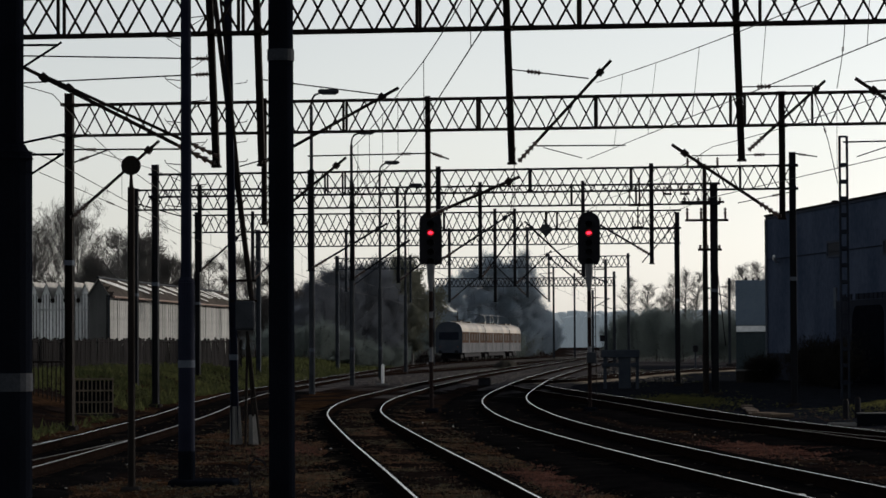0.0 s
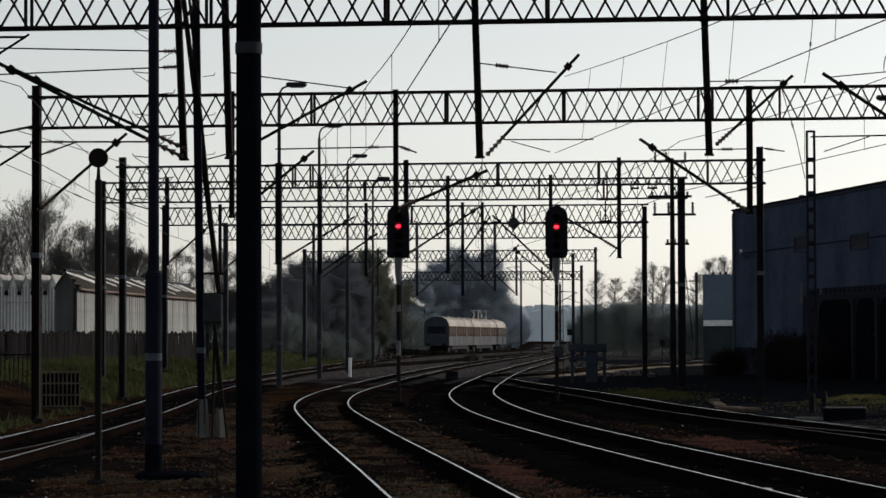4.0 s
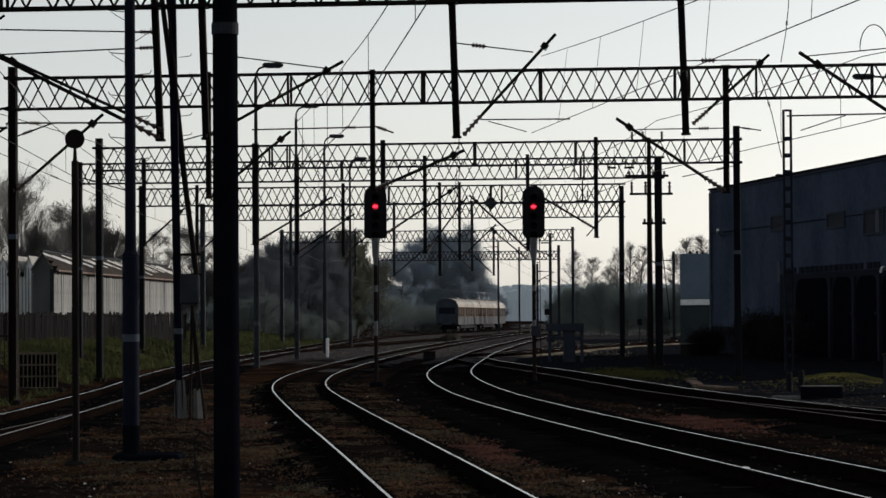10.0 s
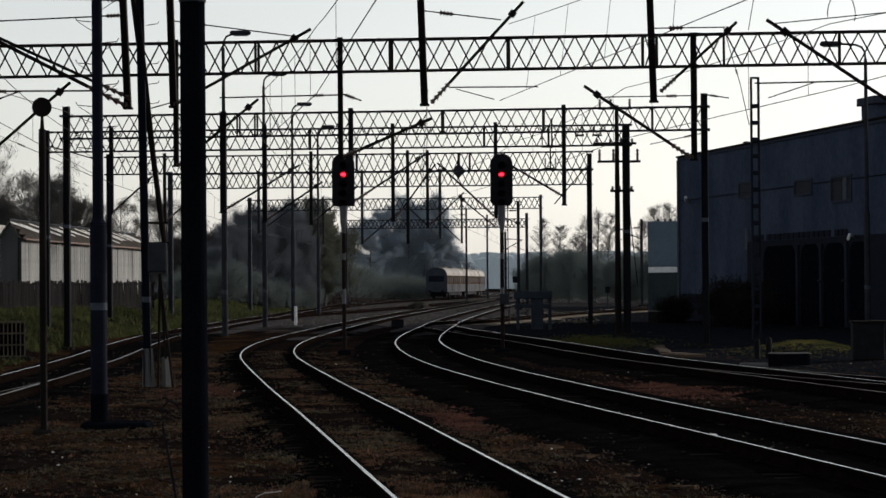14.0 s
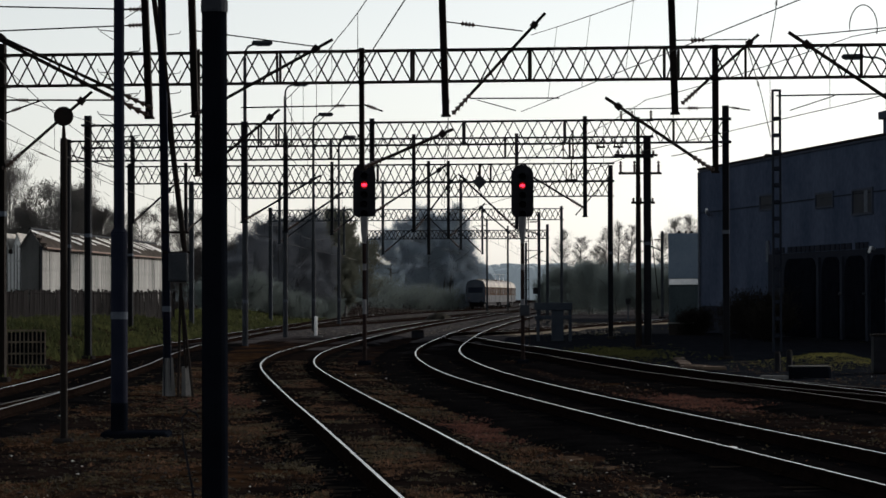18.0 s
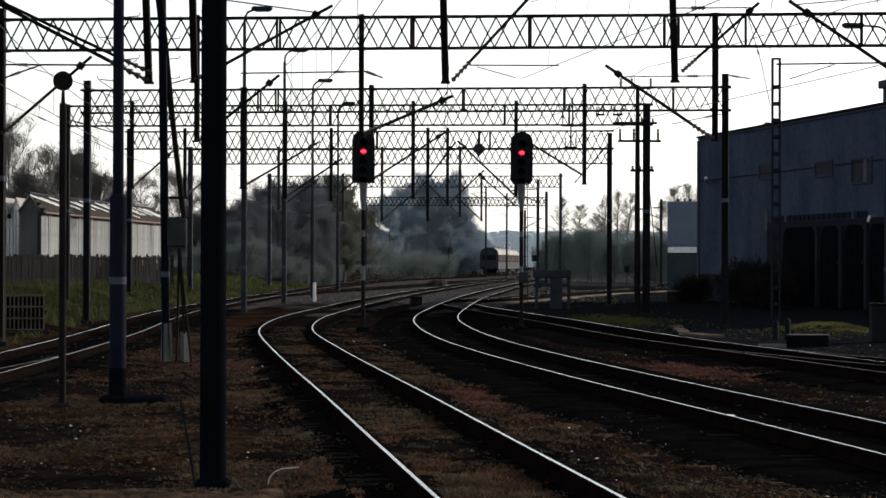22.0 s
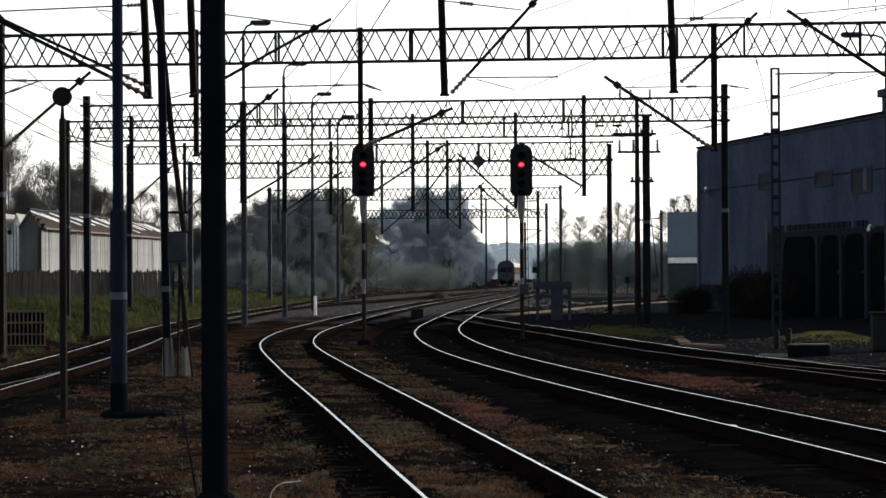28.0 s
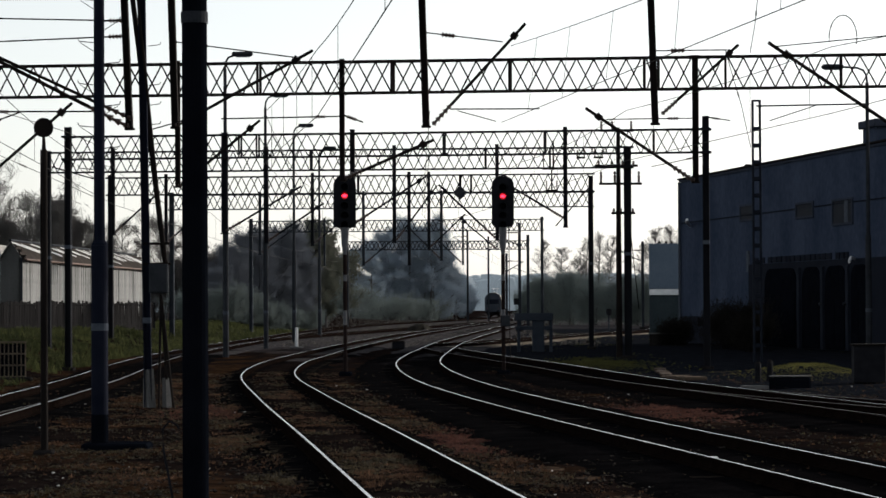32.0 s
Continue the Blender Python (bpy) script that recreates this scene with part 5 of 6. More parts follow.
# ---- train ----
def rail_car(length, rear, front):
    c = root("rail_car", pose(0, 300, 0.2), "cream railcar with ochre window band and pale rounded roof", "train car", "cars of the leaving train")
    w = 1.43
    prof = [(-w, 0.95), (-w, 3.2), (-w * 0.96, 3.55), (-w * 0.8, 3.95), (-w * 0.45, 4.22), (0, 4.3)]
    prof = prof + [(-x, z) for x, z in prof[-2::-1]]
    bm = bmesh.new()
    rings = [[bm.verts.new((x, y, z)) for x, z in prof] for y in (0.1, length - 0.1)]
    k = len(prof)
    for i in range(k - 1):
        f = bm.faces.new((rings[0][i], rings[1][i], rings[1][i + 1], rings[0][i + 1]))
        f.material_index = 0 if i in (0, k - 2) else 1
    f = bm.faces.new((rings[0][k - 1], rings[1][k - 1], rings[1][0], rings[0][0]))
    for r in rings:
        f = bm.faces.new(r)
        f.material_index = 2
    bmesh.ops.recalc_face_normals(bm, faces=bm.faces)
    body = part("body", bm, M_TRSIDE, c)
    body.data.materials.append(M_TRROOF)
    body.data.materials.append(M_TREND)
    for s in (-1, 1):
        part("window_band", box(bmesh.new(), (s * (w + 0.006), length / 2, 2.6), (0.02, length - 0.5, 1.15)), M_TRBAND, body, "ochre band")
        for i in range(9):
            y = 1.8 + i * (length - 3.6) / 8
            if i in (2, 6):
                part("door", box(bmesh.new(), (s * (w + 0.012), y, 2.1), (0.03, 1.3, 2.1), bevel=0.01), M_TRSIDE, body, "sliding door")
            else:
                part("window", box(bmesh.new(), (s * (w + 0.014), y, 2.62), (0.03, 1.7, 0.7), bevel=0.01), M_TRGLASS, body, "dark window")
    for y in (3.6, length - 3.6):
        bg_ = part("bogie", box(bmesh.new(), (0, y, 0.55), (2.2, 3.2, 0.4), bevel=0.05), M_BLACK, c)
        for yy in (y - 1.2, y + 1.2):
            for s in (-1, 1):
                part("wheel", rod(bmesh.new(), (s * 0.68, yy, 0.46), (s * 0.82, yy, 0.46), 0.46, 0.46, 20), M_STEEL, bg_)
    part("underframe", box(bmesh.new(), (0, length / 2, 0.72), (2.5, length - 9, 0.5), bevel=0.05), M_BLACK, c)
    if rear:
        part("rear_window", box(bmesh.new(), (0, 0.08, 2.75), (2.1, 0.05, 0.8), bevel=0.02), M_GLASS, body)
        for s in (-1, 1):
            part("buffer", rod(bmesh.new(), (s * 0.87, 0.1, 1.05), (s * 0.87, -0.5, 1.05), 0.12, 0.2, 14), M_BLACK, c)
            part("tail_lamp", rod(bmesh.new(), (s * 0.95, 0.1, 1.6), (s * 0.95, 0.06, 1.6), 0.1, 0.1, 14), M_RED, body)
    else:
        part("gangway", box(bmesh.new(), (0, -0.15, 2.2), (1.5, 0.5, 2.2), bevel=0.05), M_BLACK, c)
    for y in (length * 0.3, length * 0.7):
        part("roof_vent", box(bmesh.new(), (0, y, 4.33), (1.0, 1.6, 0.16), bevel=0.04), M_TRROOF, c)
    if front:
        for q in (14.0, 22.5):
            bm = bmesh.new()
            for s in (-0.4, 0.4):
                rod(bm, (s, q, 4.3), (s * 0.6, q + 1.2, 4.75), 0.03)
                rod(bm, (s * 0.6, q + 1.2, 4.75), (s, q + 0.2, 5.35), 0.03)
            rod(bm, (-0.7, q + 0.2, 5.35), (0.7, q + 0.2, 5.35), 0.035)
            # white paint stands in for the sun's glint on the bars
            part("pantograph", bm, M_WHITE, c, "raised pantograph, painted white for its sun glint")
    return c


CAR_LENGTHS = (27.5, 26.5, 12.0)
CARS = [rail_car(CAR_LENGTHS[0], True, False), rail_car(CAR_LENGTHS[1], False, True), rail_car(CAR_LENGTHS[2], False, False)]


# ---- platform end under the camera ----
def platform():
    """Crumbling platform end: a worn slab with a broken front edge and weeds along it."""
    xs = np.linspace(-4.9, 3.8, 121)
    ys = np.concatenate([[-39, -20, -5, 5, 12], np.arange(15, 22.5, 0.12)])
    vs, fs = [], []
    for y in ys:
        right = np.interp(y, (-39, 0, 18, 22.2), (3.8, 0.95, -0.9, -1.3))
        for x in xs:
            u = (x + 4.9) / 8.7
            px = -4.9 + u * (right + 4.9)
            py = y + (0.25 * noise.noise((px * 1.3, 2.0, 0.0)) + 0.12 * noise.noise((px * 5, 7.0, 0.0)) if y > 18 else 0.0)
            fall = max(0.0, (y - 21.85) / 0.5) ** 2
            vs.append((px, py, 0.33 + 0.05 * noise.noise((px * 0.9, py * 0.5, 3.0)) + 0.03 * noise.noise((px * 3.1, py * 2.2, 6.0)) + 0.018 * noise.noise((px * 9, py * 6, 2.0)) - 0.4 * fall))
    n = len(xs)
    fs = [(j * n + i, j * n + i + 1, (j + 1) * n + i + 1, (j + 1) * n + i) for j in range(len(ys) - 1) for i in range(n - 1)]
    k = len(vs)
    ring = [i for i in range(n)] + [j * n + n - 1 for j in range(1, len(ys))] + [(len(ys) - 1) * n + i for i in range(n - 2, -1, -1)] + [j * n for j in range(len(ys) - 2, 0, -1)]
    vs += [(vs[i][0], vs[i][1], -0.25) for i in ring]
    fs += [(ring[i], k + i, k + (i + 1) % len(ring), ring[(i + 1) % len(ring)]) for i in range(len(ring))]
    me = bpy.data.meshes.new("platform")
    me.from_pydata(vs, [], fs)
    me.materials.append(M_PLAT)
    tagged(new("platform", me), "worn sandy platform end with a crumbling edge", "platform", kind="structure")


platform()


# ---- trees ----
def tree(x, y, height, width, seed, twigs, foliage, label, first=0.2, stems=1, limbs=24, size=0.42, thin=0.05, fan=0.25, fluff=0.09, ragged=0.3, category="tree"):
    """Trunk, limbs and branches that fill an egg-shaped crown, with fine twigs round every branch.
    first: share of the height that is bare trunk; fan: how steeply the limbs rise; ragged: unevenness of the outline."""
    rnd = random.Random(seed)
    p = root("tree", pose(x, y, ground_z(x, y) - 0.1), label, category, "trees beside the line")
    bm = bmesh.new()
    ends = []
    for k in range(stems):
        wide = width / 2 * (0.3 if stems > 1 else 0.0)
        foot = Vector((rnd.uniform(-wide, wide) * 0.6, rnd.uniform(-wide, wide) * 0.6, 0))
        top = Vector((foot.x * 2 + rnd.gauss(0, 0.04) * width, foot.y * 2, height * rnd.uniform(0.8, 0.94) * (1 if k == 0 else rnd.uniform(0.75, 0.97))))
        bend = foot.lerp(top, 0.5) + Vector((rnd.gauss(0, 0.02), rnd.gauss(0, 0.02), 0)) * height
        r0 = height * 0.013 / stems ** 0.5 + 0.03
        rod(bm, foot, bend, r0, r0 * 0.62, 7)
        rod(bm, bend, top, r0 * 0.62, 0.02, 6)
        for i in range(max(4, limbs // stems)):
            f = ((i + rnd.random()) / max(4, limbs // stems)) ** 0.9
            h = (first + (0.96 - first) * f) * top.z / height
            z = h * height
            a = foot.lerp(bend, z / bend.z) if z < bend.z else bend.lerp(top, min(1.0, (z - bend.z) / (top.z - bend.z)))
            reach = width / 2 * math.sqrt(max(0.03, 1 - ((f - 0.36) / 0.66) ** 2)) * (1 - ragged * rnd.random() + 0.4 * ragged * rnd.random())
            w = rnd.uniform(0, 2 * math.pi)
            rise = reach * (fan + 0.5 * f) * rnd.uniform(0.6, 1.4)
            b = a + Vector((math.cos(w) * reach, math.sin(w) * reach, rise))
            m = a.lerp(b, 0.5) + Vector((rnd.gauss(0, 0.05), rnd.gauss(0, 0.05), -0.04)) * reach
            r1 = max(0.02, r0 * 0.42 * (1 - 0.6 * f))
            rod(bm, a, m, r1, r1 * 0.7, 4)
            rod(bm, m, b, r1 * 0.7, 0.012, 4)
            ends.append((b, b - a, reach))
            for j in range(6):
                q = rnd.uniform(0.25, 1.0)
                c = a.lerp(m, q * 2) if q < 0.5 else m.lerp(b, q * 2 - 1)
                d = ((b - a).normalized() + Vector((rnd.gauss(0, 0.6), rnd.gauss(0, 0.6), rnd.gauss(0.35, 0.45)))).normalized()
                e = c + d * reach * rnd.uniform(0.22, 0.5)
                rod(bm, c, e, max(0.014, r1 * 0.35), 0.008, 3)
                ends += [(e, d, reach), (c.lerp(e, 0.5), d, reach)]
    tall = max(e[0].z for e in ends)
    lift = (height * 0.97 - fluff * width * 0.8) / tall
    for v in bm.verts:
        v.co.z *= lift
    for e in ends:
        e[0].z *= lift
    part("trunk", bm, M_BIRCHBARK if foliage is M_BIRCH else M_DARKBUSH if foliage is M_DARKBUSH else M_BARK, p, "bare branching trunk")
    rng = np.random.default_rng(seed)
    pts, dirs = np.array([e[0] for e in ends]), np.array([e[1] for e in ends])
    dirs /= np.linalg.norm(dirs, axis=1)[:, None] + 1e-6
    i = rng.integers(0, len(pts), twigs)
    c = pts[i] + rng.normal(0, 1, (twigs, 3)) * (fluff * width, fluff * width, fluff * width * 0.8)
    c, i = c[c[:, 2] > 0.1], i[c[:, 2] > 0.1]
    n = len(c)
    u = dirs[i] * 0.8 + rng.normal(0, 0.7, (n, 3)) + (0, 0, 0.35)
    u /= np.linalg.norm(u, axis=1)[:, None]
    v = np.cross(u, rng.normal(0, 1, (n, 3)))
    v /= np.linalg.norm(v, axis=1)[:, None]
    s = (size * rng.uniform(0.5, 1.5, n))[:, None]
    vs = np.stack([c - u * s, c + v * s * thin, c + u * s, c - v * s * thin], axis=1).reshape(-1, 3)
    me = bpy.data.meshes.new("crown")
    me.from_pydata(vs.tolist(), [], np.arange(4 * n).reshape(-1, 4).tolist())
    me.materials.append(foliage)
    piece("crown", me, p)
    return p


def trees():
    # behind the greenhouses
    for i, (x, d, hh, w) in enumerate(((-37.2, 235, 15.1, 5.6), (-41.5, 240, 13.5, 6))):
        tree(x, d, hh, w, 3 + i, 9000, M_GREYBUD, "tall bare spring tree with fine twigs", 0.1, 3, 66, 0.36, 0.035, 1.6, 0.055, 0.25)
    for i, (x, d, hh, w, n) in enumerate(((-30.6, 222, 11.8, 5.4, 17000), (-32.9, 225, 9.0, 3.6, 9000), (-28.6, 226, 9.0, 3.4, 9000), (-34.6, 228, 7.2, 4, 8000), (-26.6, 228, 7.6, 3.4, 6500))):
        tree(x, d, hh, w, 20 + i, n, M_GREYBUD, "dense brown budding tree behind the greenhouse", 0.12, 2, 34, 0.32, 0.06, 0.8, 0.07, 0.25)
    for i, (x, d, hh, w) in enumerate(((-27.4, 252, 9.6, 3.2), (-25.9, 255, 10.4, 3), (-24.7, 260, 9.8, 3), (-23.2, 250, 9.8, 3.4), (-21.4, 250, 9.0, 3))):
        tree(x, d, hh, w, 40 + i, 1500, M_BUD, "slim bare tree with sparse buds", 0.3, 1, 20, 0.4, 0.03, 0.8, 0.06, 0.4)
    for i, (x, d, hh, w) in enumerate(((-25.4, 262, 5.6, 4.6), (-22.6, 258, 6.2, 4.6), (-20.6, 255, 7.4, 4.2), (-18.9, 250, 6.6, 3.8))):
        tree(x, d, hh, w, 160 + i, 12000, M_BUD, "brown budding bush at the end of the fence", 0.05, 4, 32, 0.3, 0.06, 0.6, 0.09, 0.3, "bush")
    # thicket beside the running line
    for i, (x, d, hh, w, n) in enumerate(((-17.0, 244, 6.8, 3.6, 18000), (-15.6, 250, 8.9, 4.2, 26000), (-14.0, 255, 9.8, 4.6, 30000), (-12.4, 262, 9.4, 4.2, 26000), (-13.2, 275, 10.2, 4.0, 22000), (-18.0, 240, 5.2, 3.2, 12000))):
        tree(x, d, hh, w, 60 + i, n, M_LEAF, "broad dark budding thicket tree beside the line", 0.06, 3, 54, 0.28, 0.055, 0.7, 0.065, 0.55)
    for i, (x, d, hh, w, n) in enumerate(((-11.2, 272, 11.0, 3.4, 12000), (-10.0, 275, 9.8, 3.0, 8000), (-9.6, 330, 9.2, 3.4, 2600), (-11.4, 345, 8.6, 3.6, 4000))):
        tree(x, d, hh, w, 75 + i, n, M_YOUNG, "thin tree with pale young leaves", 0.12, 1, 30, 0.16, 0.3, 0.8, 0.09, 0.45)
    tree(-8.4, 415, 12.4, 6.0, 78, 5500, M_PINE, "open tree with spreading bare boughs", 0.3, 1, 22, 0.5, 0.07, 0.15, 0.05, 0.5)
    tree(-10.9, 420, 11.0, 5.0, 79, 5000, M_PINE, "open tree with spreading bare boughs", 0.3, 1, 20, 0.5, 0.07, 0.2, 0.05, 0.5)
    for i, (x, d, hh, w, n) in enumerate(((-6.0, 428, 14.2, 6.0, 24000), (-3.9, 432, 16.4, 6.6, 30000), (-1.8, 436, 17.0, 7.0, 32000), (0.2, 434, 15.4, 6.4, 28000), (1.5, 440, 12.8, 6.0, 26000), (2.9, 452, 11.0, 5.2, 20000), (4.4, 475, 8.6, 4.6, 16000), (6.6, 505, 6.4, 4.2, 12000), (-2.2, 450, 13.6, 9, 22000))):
        tree(x, d, hh, w, 80 + i, n, M_PINE, "tall tree with lacy boughs beyond the points, tinted blue for haze", 0.08, 3, 60, 0.38, 0.05, 0.6, 0.06, 0.6)
    for i, (x, d, hh, w) in enumerate(((-18.6, 225, 2.6, 3.4), (-16.38, 225, 3.4, 4), (-15.2, 232, 3.0, 3.4), (-13.88, 236, 2.4, 3.6), (-12.5, 246, 2.2, 3.2), (-11.48, 262, 2.6, 3.4), (-11.46, 285, 2.8, 3.6), (-11.75, 330, 4.4, 4.4), (-10.1, 385, 5.4, 6), (-7.43, 395, 4.8, 6), (-5.12, 400, 4.4, 5.4), (-3.16, 405, 4.0, 5), (-1.17, 418, 4.0, 5), (0.3, 440, 4.2, 4.6), (2.2, 470, 4.2, 4.4))):
        tree(x, d, hh, w, 140 + i, 8000, M_SHRUB, "low shrub at the foot of the trees, paled for haze", 0.02, 5, 40, 0.2, 0.1, 0.8, 0.1, 0.35, "bush")
    # beyond the yard
    for i, (x, d, hh, w) in enumerate(((16.3, 400, 12.0, 4.2), (19.1, 410, 11.2, 3.6), (21.0, 400, 9.6, 3.6), (22.2, 392, 12.2, 3.6), (24.3, 400, 13.2, 4.0), (25.9, 396, 12.8, 3.6), (28.6, 380, 11, 4), (24.0, 300, 10.9, 3.4), (25.9, 302, 11.2, 3.6))):
        tree(x, d, hh, w * 0.8, 100 + i, 3000, M_BIRCH, "slim bare birch against the sky", 0.16, 1, 54, 0.3, 0.035, 0.35, 0.06, 0.6)
    for i, (x, d, hh, w) in enumerate(((14.57, 138, 2.4, 2.2), (14.91, 136, 2.8, 2.4), (14.77, 130, 2.3, 2.2), (13.23, 150, 1.6, 2))):
        tree(x, d, hh, w, 180 + i, 5000, M_DARKBUSH, "dark tangled bush at the foot of the building", 0.02, 5, 34, 0.12, 0.12, 0.8, 0.1, 0.3, "bush")
    for i, (x, d, hh, w) in enumerate(((12.0, 332, 5.0, 3.6), (13.82, 324, 6.0, 4.2), (15.9, 318, 6.4, 4.4), (18.35, 312, 6.0, 4.4), (20.4, 305, 5.8, 4.2), (22.4, 300, 5.2, 4), (24.2, 295, 5.2, 4), (26, 290, 5, 4))):
        tree(x, d, hh, w, 120 + i, 16000, M_SHRUB, "rounded hazy green bush at the edge of the yard", 0.02, 5, 46, 0.24, 0.1, 0.7, 0.1, 0.3, "bush")


trees()


def far_woods():
    rnd = random.Random(5)
    m = bpy.data.materials.new("hazy_far_woods")
    m.use_nodes = True
    b = m.node_tree.nodes["Principled BSDF"]
    b.inputs["Base Color"].default_value = (0.1, 0.12, 0.13, 1)
    b.inputs["Roughness"].default_value = 1.0
    # horizon haze put in as a faint glow of the woods
    b.inputs["Emission Color"].default_value = (0.42, 0.5, 0.56, 1)
    b.inputs["Emission Strength"].default_value = 0.22
    vs, fs = [], []
    for i in range(1400):
        x, y = rnd.uniform(-420, 520), rnd.uniform(1400, 1500)
        hh, w = rnd.uniform(15.5, 19), rnd.uniform(4, 8)
        k = len(vs)
        n = 7
        for q, (rr, zz) in enumerate(((0.9, 0), (1.05, 0.6), (0.8, 0.92))):
            for j in range(n):
                a = 2 * math.pi * j / n
                f = rr * w * rnd.uniform(0.75, 1.2)
                vs.append((x + f * math.cos(a), y + f * math.sin(a), hh * zz * rnd.uniform(0.92, 1.08)))
        vs.append((x, y, hh))
        for q in range(2):
            for j in range(n):
                fs.append((k + q * n + j, k + q * n + (j + 1) % n, k + (q + 1) * n + (j + 1) % n, k + (q + 1) * n + j))
        for j in range(n):
            fs.append((k + 2 * n + j, k + 2 * n + (j + 1) % n, k + 3 * n))
    me = bpy.data.meshes.new("backdrop")
    me.from_pydata(vs, [], fs)
    me.materials.append(m)
    tagged(new("backdrop", me), "blue hazy woods on the horizon", "woods", kind="structure")


far_woods()


# ---- overhead wires ----
def overhead_line(line, supports, off, label, contact=5.7, carry=6.95, sag=0.5, r=0.009, near=0.0):
    """Contact wire and sagging carrier with droppers above one track."""
    p = root("overhead_wire", pose(0, 0, 0), label, "overhead wire", "overhead wires")

    def plan(y, k):
        return at_y(line, y)[0] + off + 0.2 * (1 if k % 2 else -1) + (near if k == 0 else 0)

    low, top, drops = [], [], []
    for k in range(len(supports) - 1):
        y0, y1 = supports[k], supports[k + 1]
        x0, x1 = plan(y0, k), plan(y1, k + 1)
        for i in range(12):
            f = i / 12
            y = y0 + (y1 - y0) * f
            x = x0 + (x1 - x0) * f
            low.append((x, y, contact))
            top.append((x, y, carry - sag * min(1, ((y1 - y0) / 45) ** 2) * 4 * f * (1 - f)))
            if i % 3 == 1:
                drops.append((x, y, contact, top[-1][2]))
    part("contact_wire", tube(bmesh.new(), low, r, 5), M_WIRE, p)
    part("carrier_wire", tube(bmesh.new(), top, r, 5), M_WIRE, p)
    for x, y, a, b in drops:
        part("dropper", rod(bmesh.new(), (x, y, a), (x, y, b), r * 0.6, seg=4), M_WIRE, p)


overhead_line(TRAIN_LINE, [8, 53, 95, 140, 185, 230, 285, 340, 400, 460], -0.45, "overhead contact wire above the running line", 5.6, 6.85)
overhead_line(LINE_A, [8, 53, 70, 115, 165, 215, 285], -0.05, "overhead contact wire above the curved main track", near=-0.22)
nw = root("overhead_wire", pose(0, 0, 0), "carrier and contact wire sagging towards the platform end", "overhead wire", "overhead wires")
ca, cb, ta, tb = [Vector(v) for v in ((2.072, 70, 8.568), (5.496, 30, 6.684), (1.82, 70, 6.664), (5.496, 30, 5.94))]
def carrier(f):
    return ca.lerp(cb, f) - Vector((0, 0, 0.44 * f * (1 - f)))


part("carrier_wire", tube(bmesh.new(), [carrier(i / 10) for i in range(11)], 0.009, 5), M_WIRE, nw)
part("contact_wire", tube(bmesh.new(), [ta, tb], 0.009, 5), M_WIRE, nw)
for f in (0.13, 0.27, 0.42, 0.6, 0.8):
    part("dropper", rod(bmesh.new(), carrier(f), ta.lerp(tb, f), 0.005, seg=4), M_WIRE, nw)
overhead_line(LINE_B, [70, 115, 165, 215, 285], -0.4, "overhead contact wire above the second track", 5.85)
overhead_line(LINE_C, [8, 53, 70, 95, 128], -0.6, "overhead contact wire above the siding")
jw = root("jumper_wire", pose(0, 69, 0), "bowed jumper cable between two overhead wires", "cable")
part("cable", tube(bmesh.new(), [(10.171 - 0.34 * math.cos(a), 0, 8.641 + 0.55 * math.sin(a)) for a in np.linspace(-0.2, math.pi + 0.3, 19)], 0.014), M_WIRE, jw)
for pts in ([(8.056, 68.5, 10.101), (8.028, 68.5, 9.553), (7.96, 68.5, 8.936), (7.836, 68.5, 8.238)], [(7.234, 68.5, 8.292), (7.425, 68.5, 7.607), (7.617, 68.5, 6.95), (7.836, 68.5, 5.922)],
            [(-15.192, 90, 7.662), (-14.058, 92, 7.142), (-12.996, 95, 6.641), (-11.68, 100, 5.98)], [(-11.866, 72, 7.414), (-11.584, 80, 7.524), (-11.592, 90, 7.752), (-10.811, 95, 7.458)]):
    hc = root("hanging_cable", pose(0, 0, 0), "thin slack cable hanging between the gantries", "cable", "slack cables")
    part("cable", tube(bmesh.new(), pts, 0.011), M_WIRE, hc)
    mid = Vector(pts[1]).lerp(Vector(pts[2]), 0.5)
    part("insulator", insulator(bmesh.new(), mid, mid.lerp(Vector(pts[2]), 0.35), 0.035, 3), M_PORC, hc)


# ---- near surface: weeds, stones, sleepers ----
def tufts(name, label, count, material, place, size, seed, wide=0.13, flat=1.0, blades=5):
    """Low plants: each is a few pointed blades that lean outwards from one foot."""
    rnd = random.Random(seed)
    vs, fs = [], []
    while len(fs) < count:
        c = place(rnd)
        if not c:
            continue
        x, y = c[0], c[1]
        z = c[2] if len(c) > 2 else ground_z(x, y) - 0.03
        big = size * rnd.choice((0.6, 0.8, 1.0, 1.0, 1.5))
        for b in range(blades):
            a = rnd.uniform(0, 2 * math.pi)
            hh, w = big * flat * rnd.uniform(0.4, 1.3), big * wide * rnd.uniform(0.7, 1.4)
            dx, dy = math.cos(a), math.sin(a)
            ox, oy = rnd.gauss(0, big * 0.35), rnd.gauss(0, big * 0.35)
            ln = rnd.uniform(0.3, 1.0) * big
            k = len(vs)
            vs += [(x + ox - dy * w, y + oy + dx * w, z), (x + ox + dy * w, y + oy - dx * w, z), (x + ox + dx * ln, y + oy + dy * ln, z + hh)]
            fs.append((k, k + 1, k + 2))
    me = bpy.data.meshes.new(name)
    me.from_pydata(vs, [], fs)
    me.materials.append(material)
    tagged(new(name, me), label, "weeds", kind="stuff")


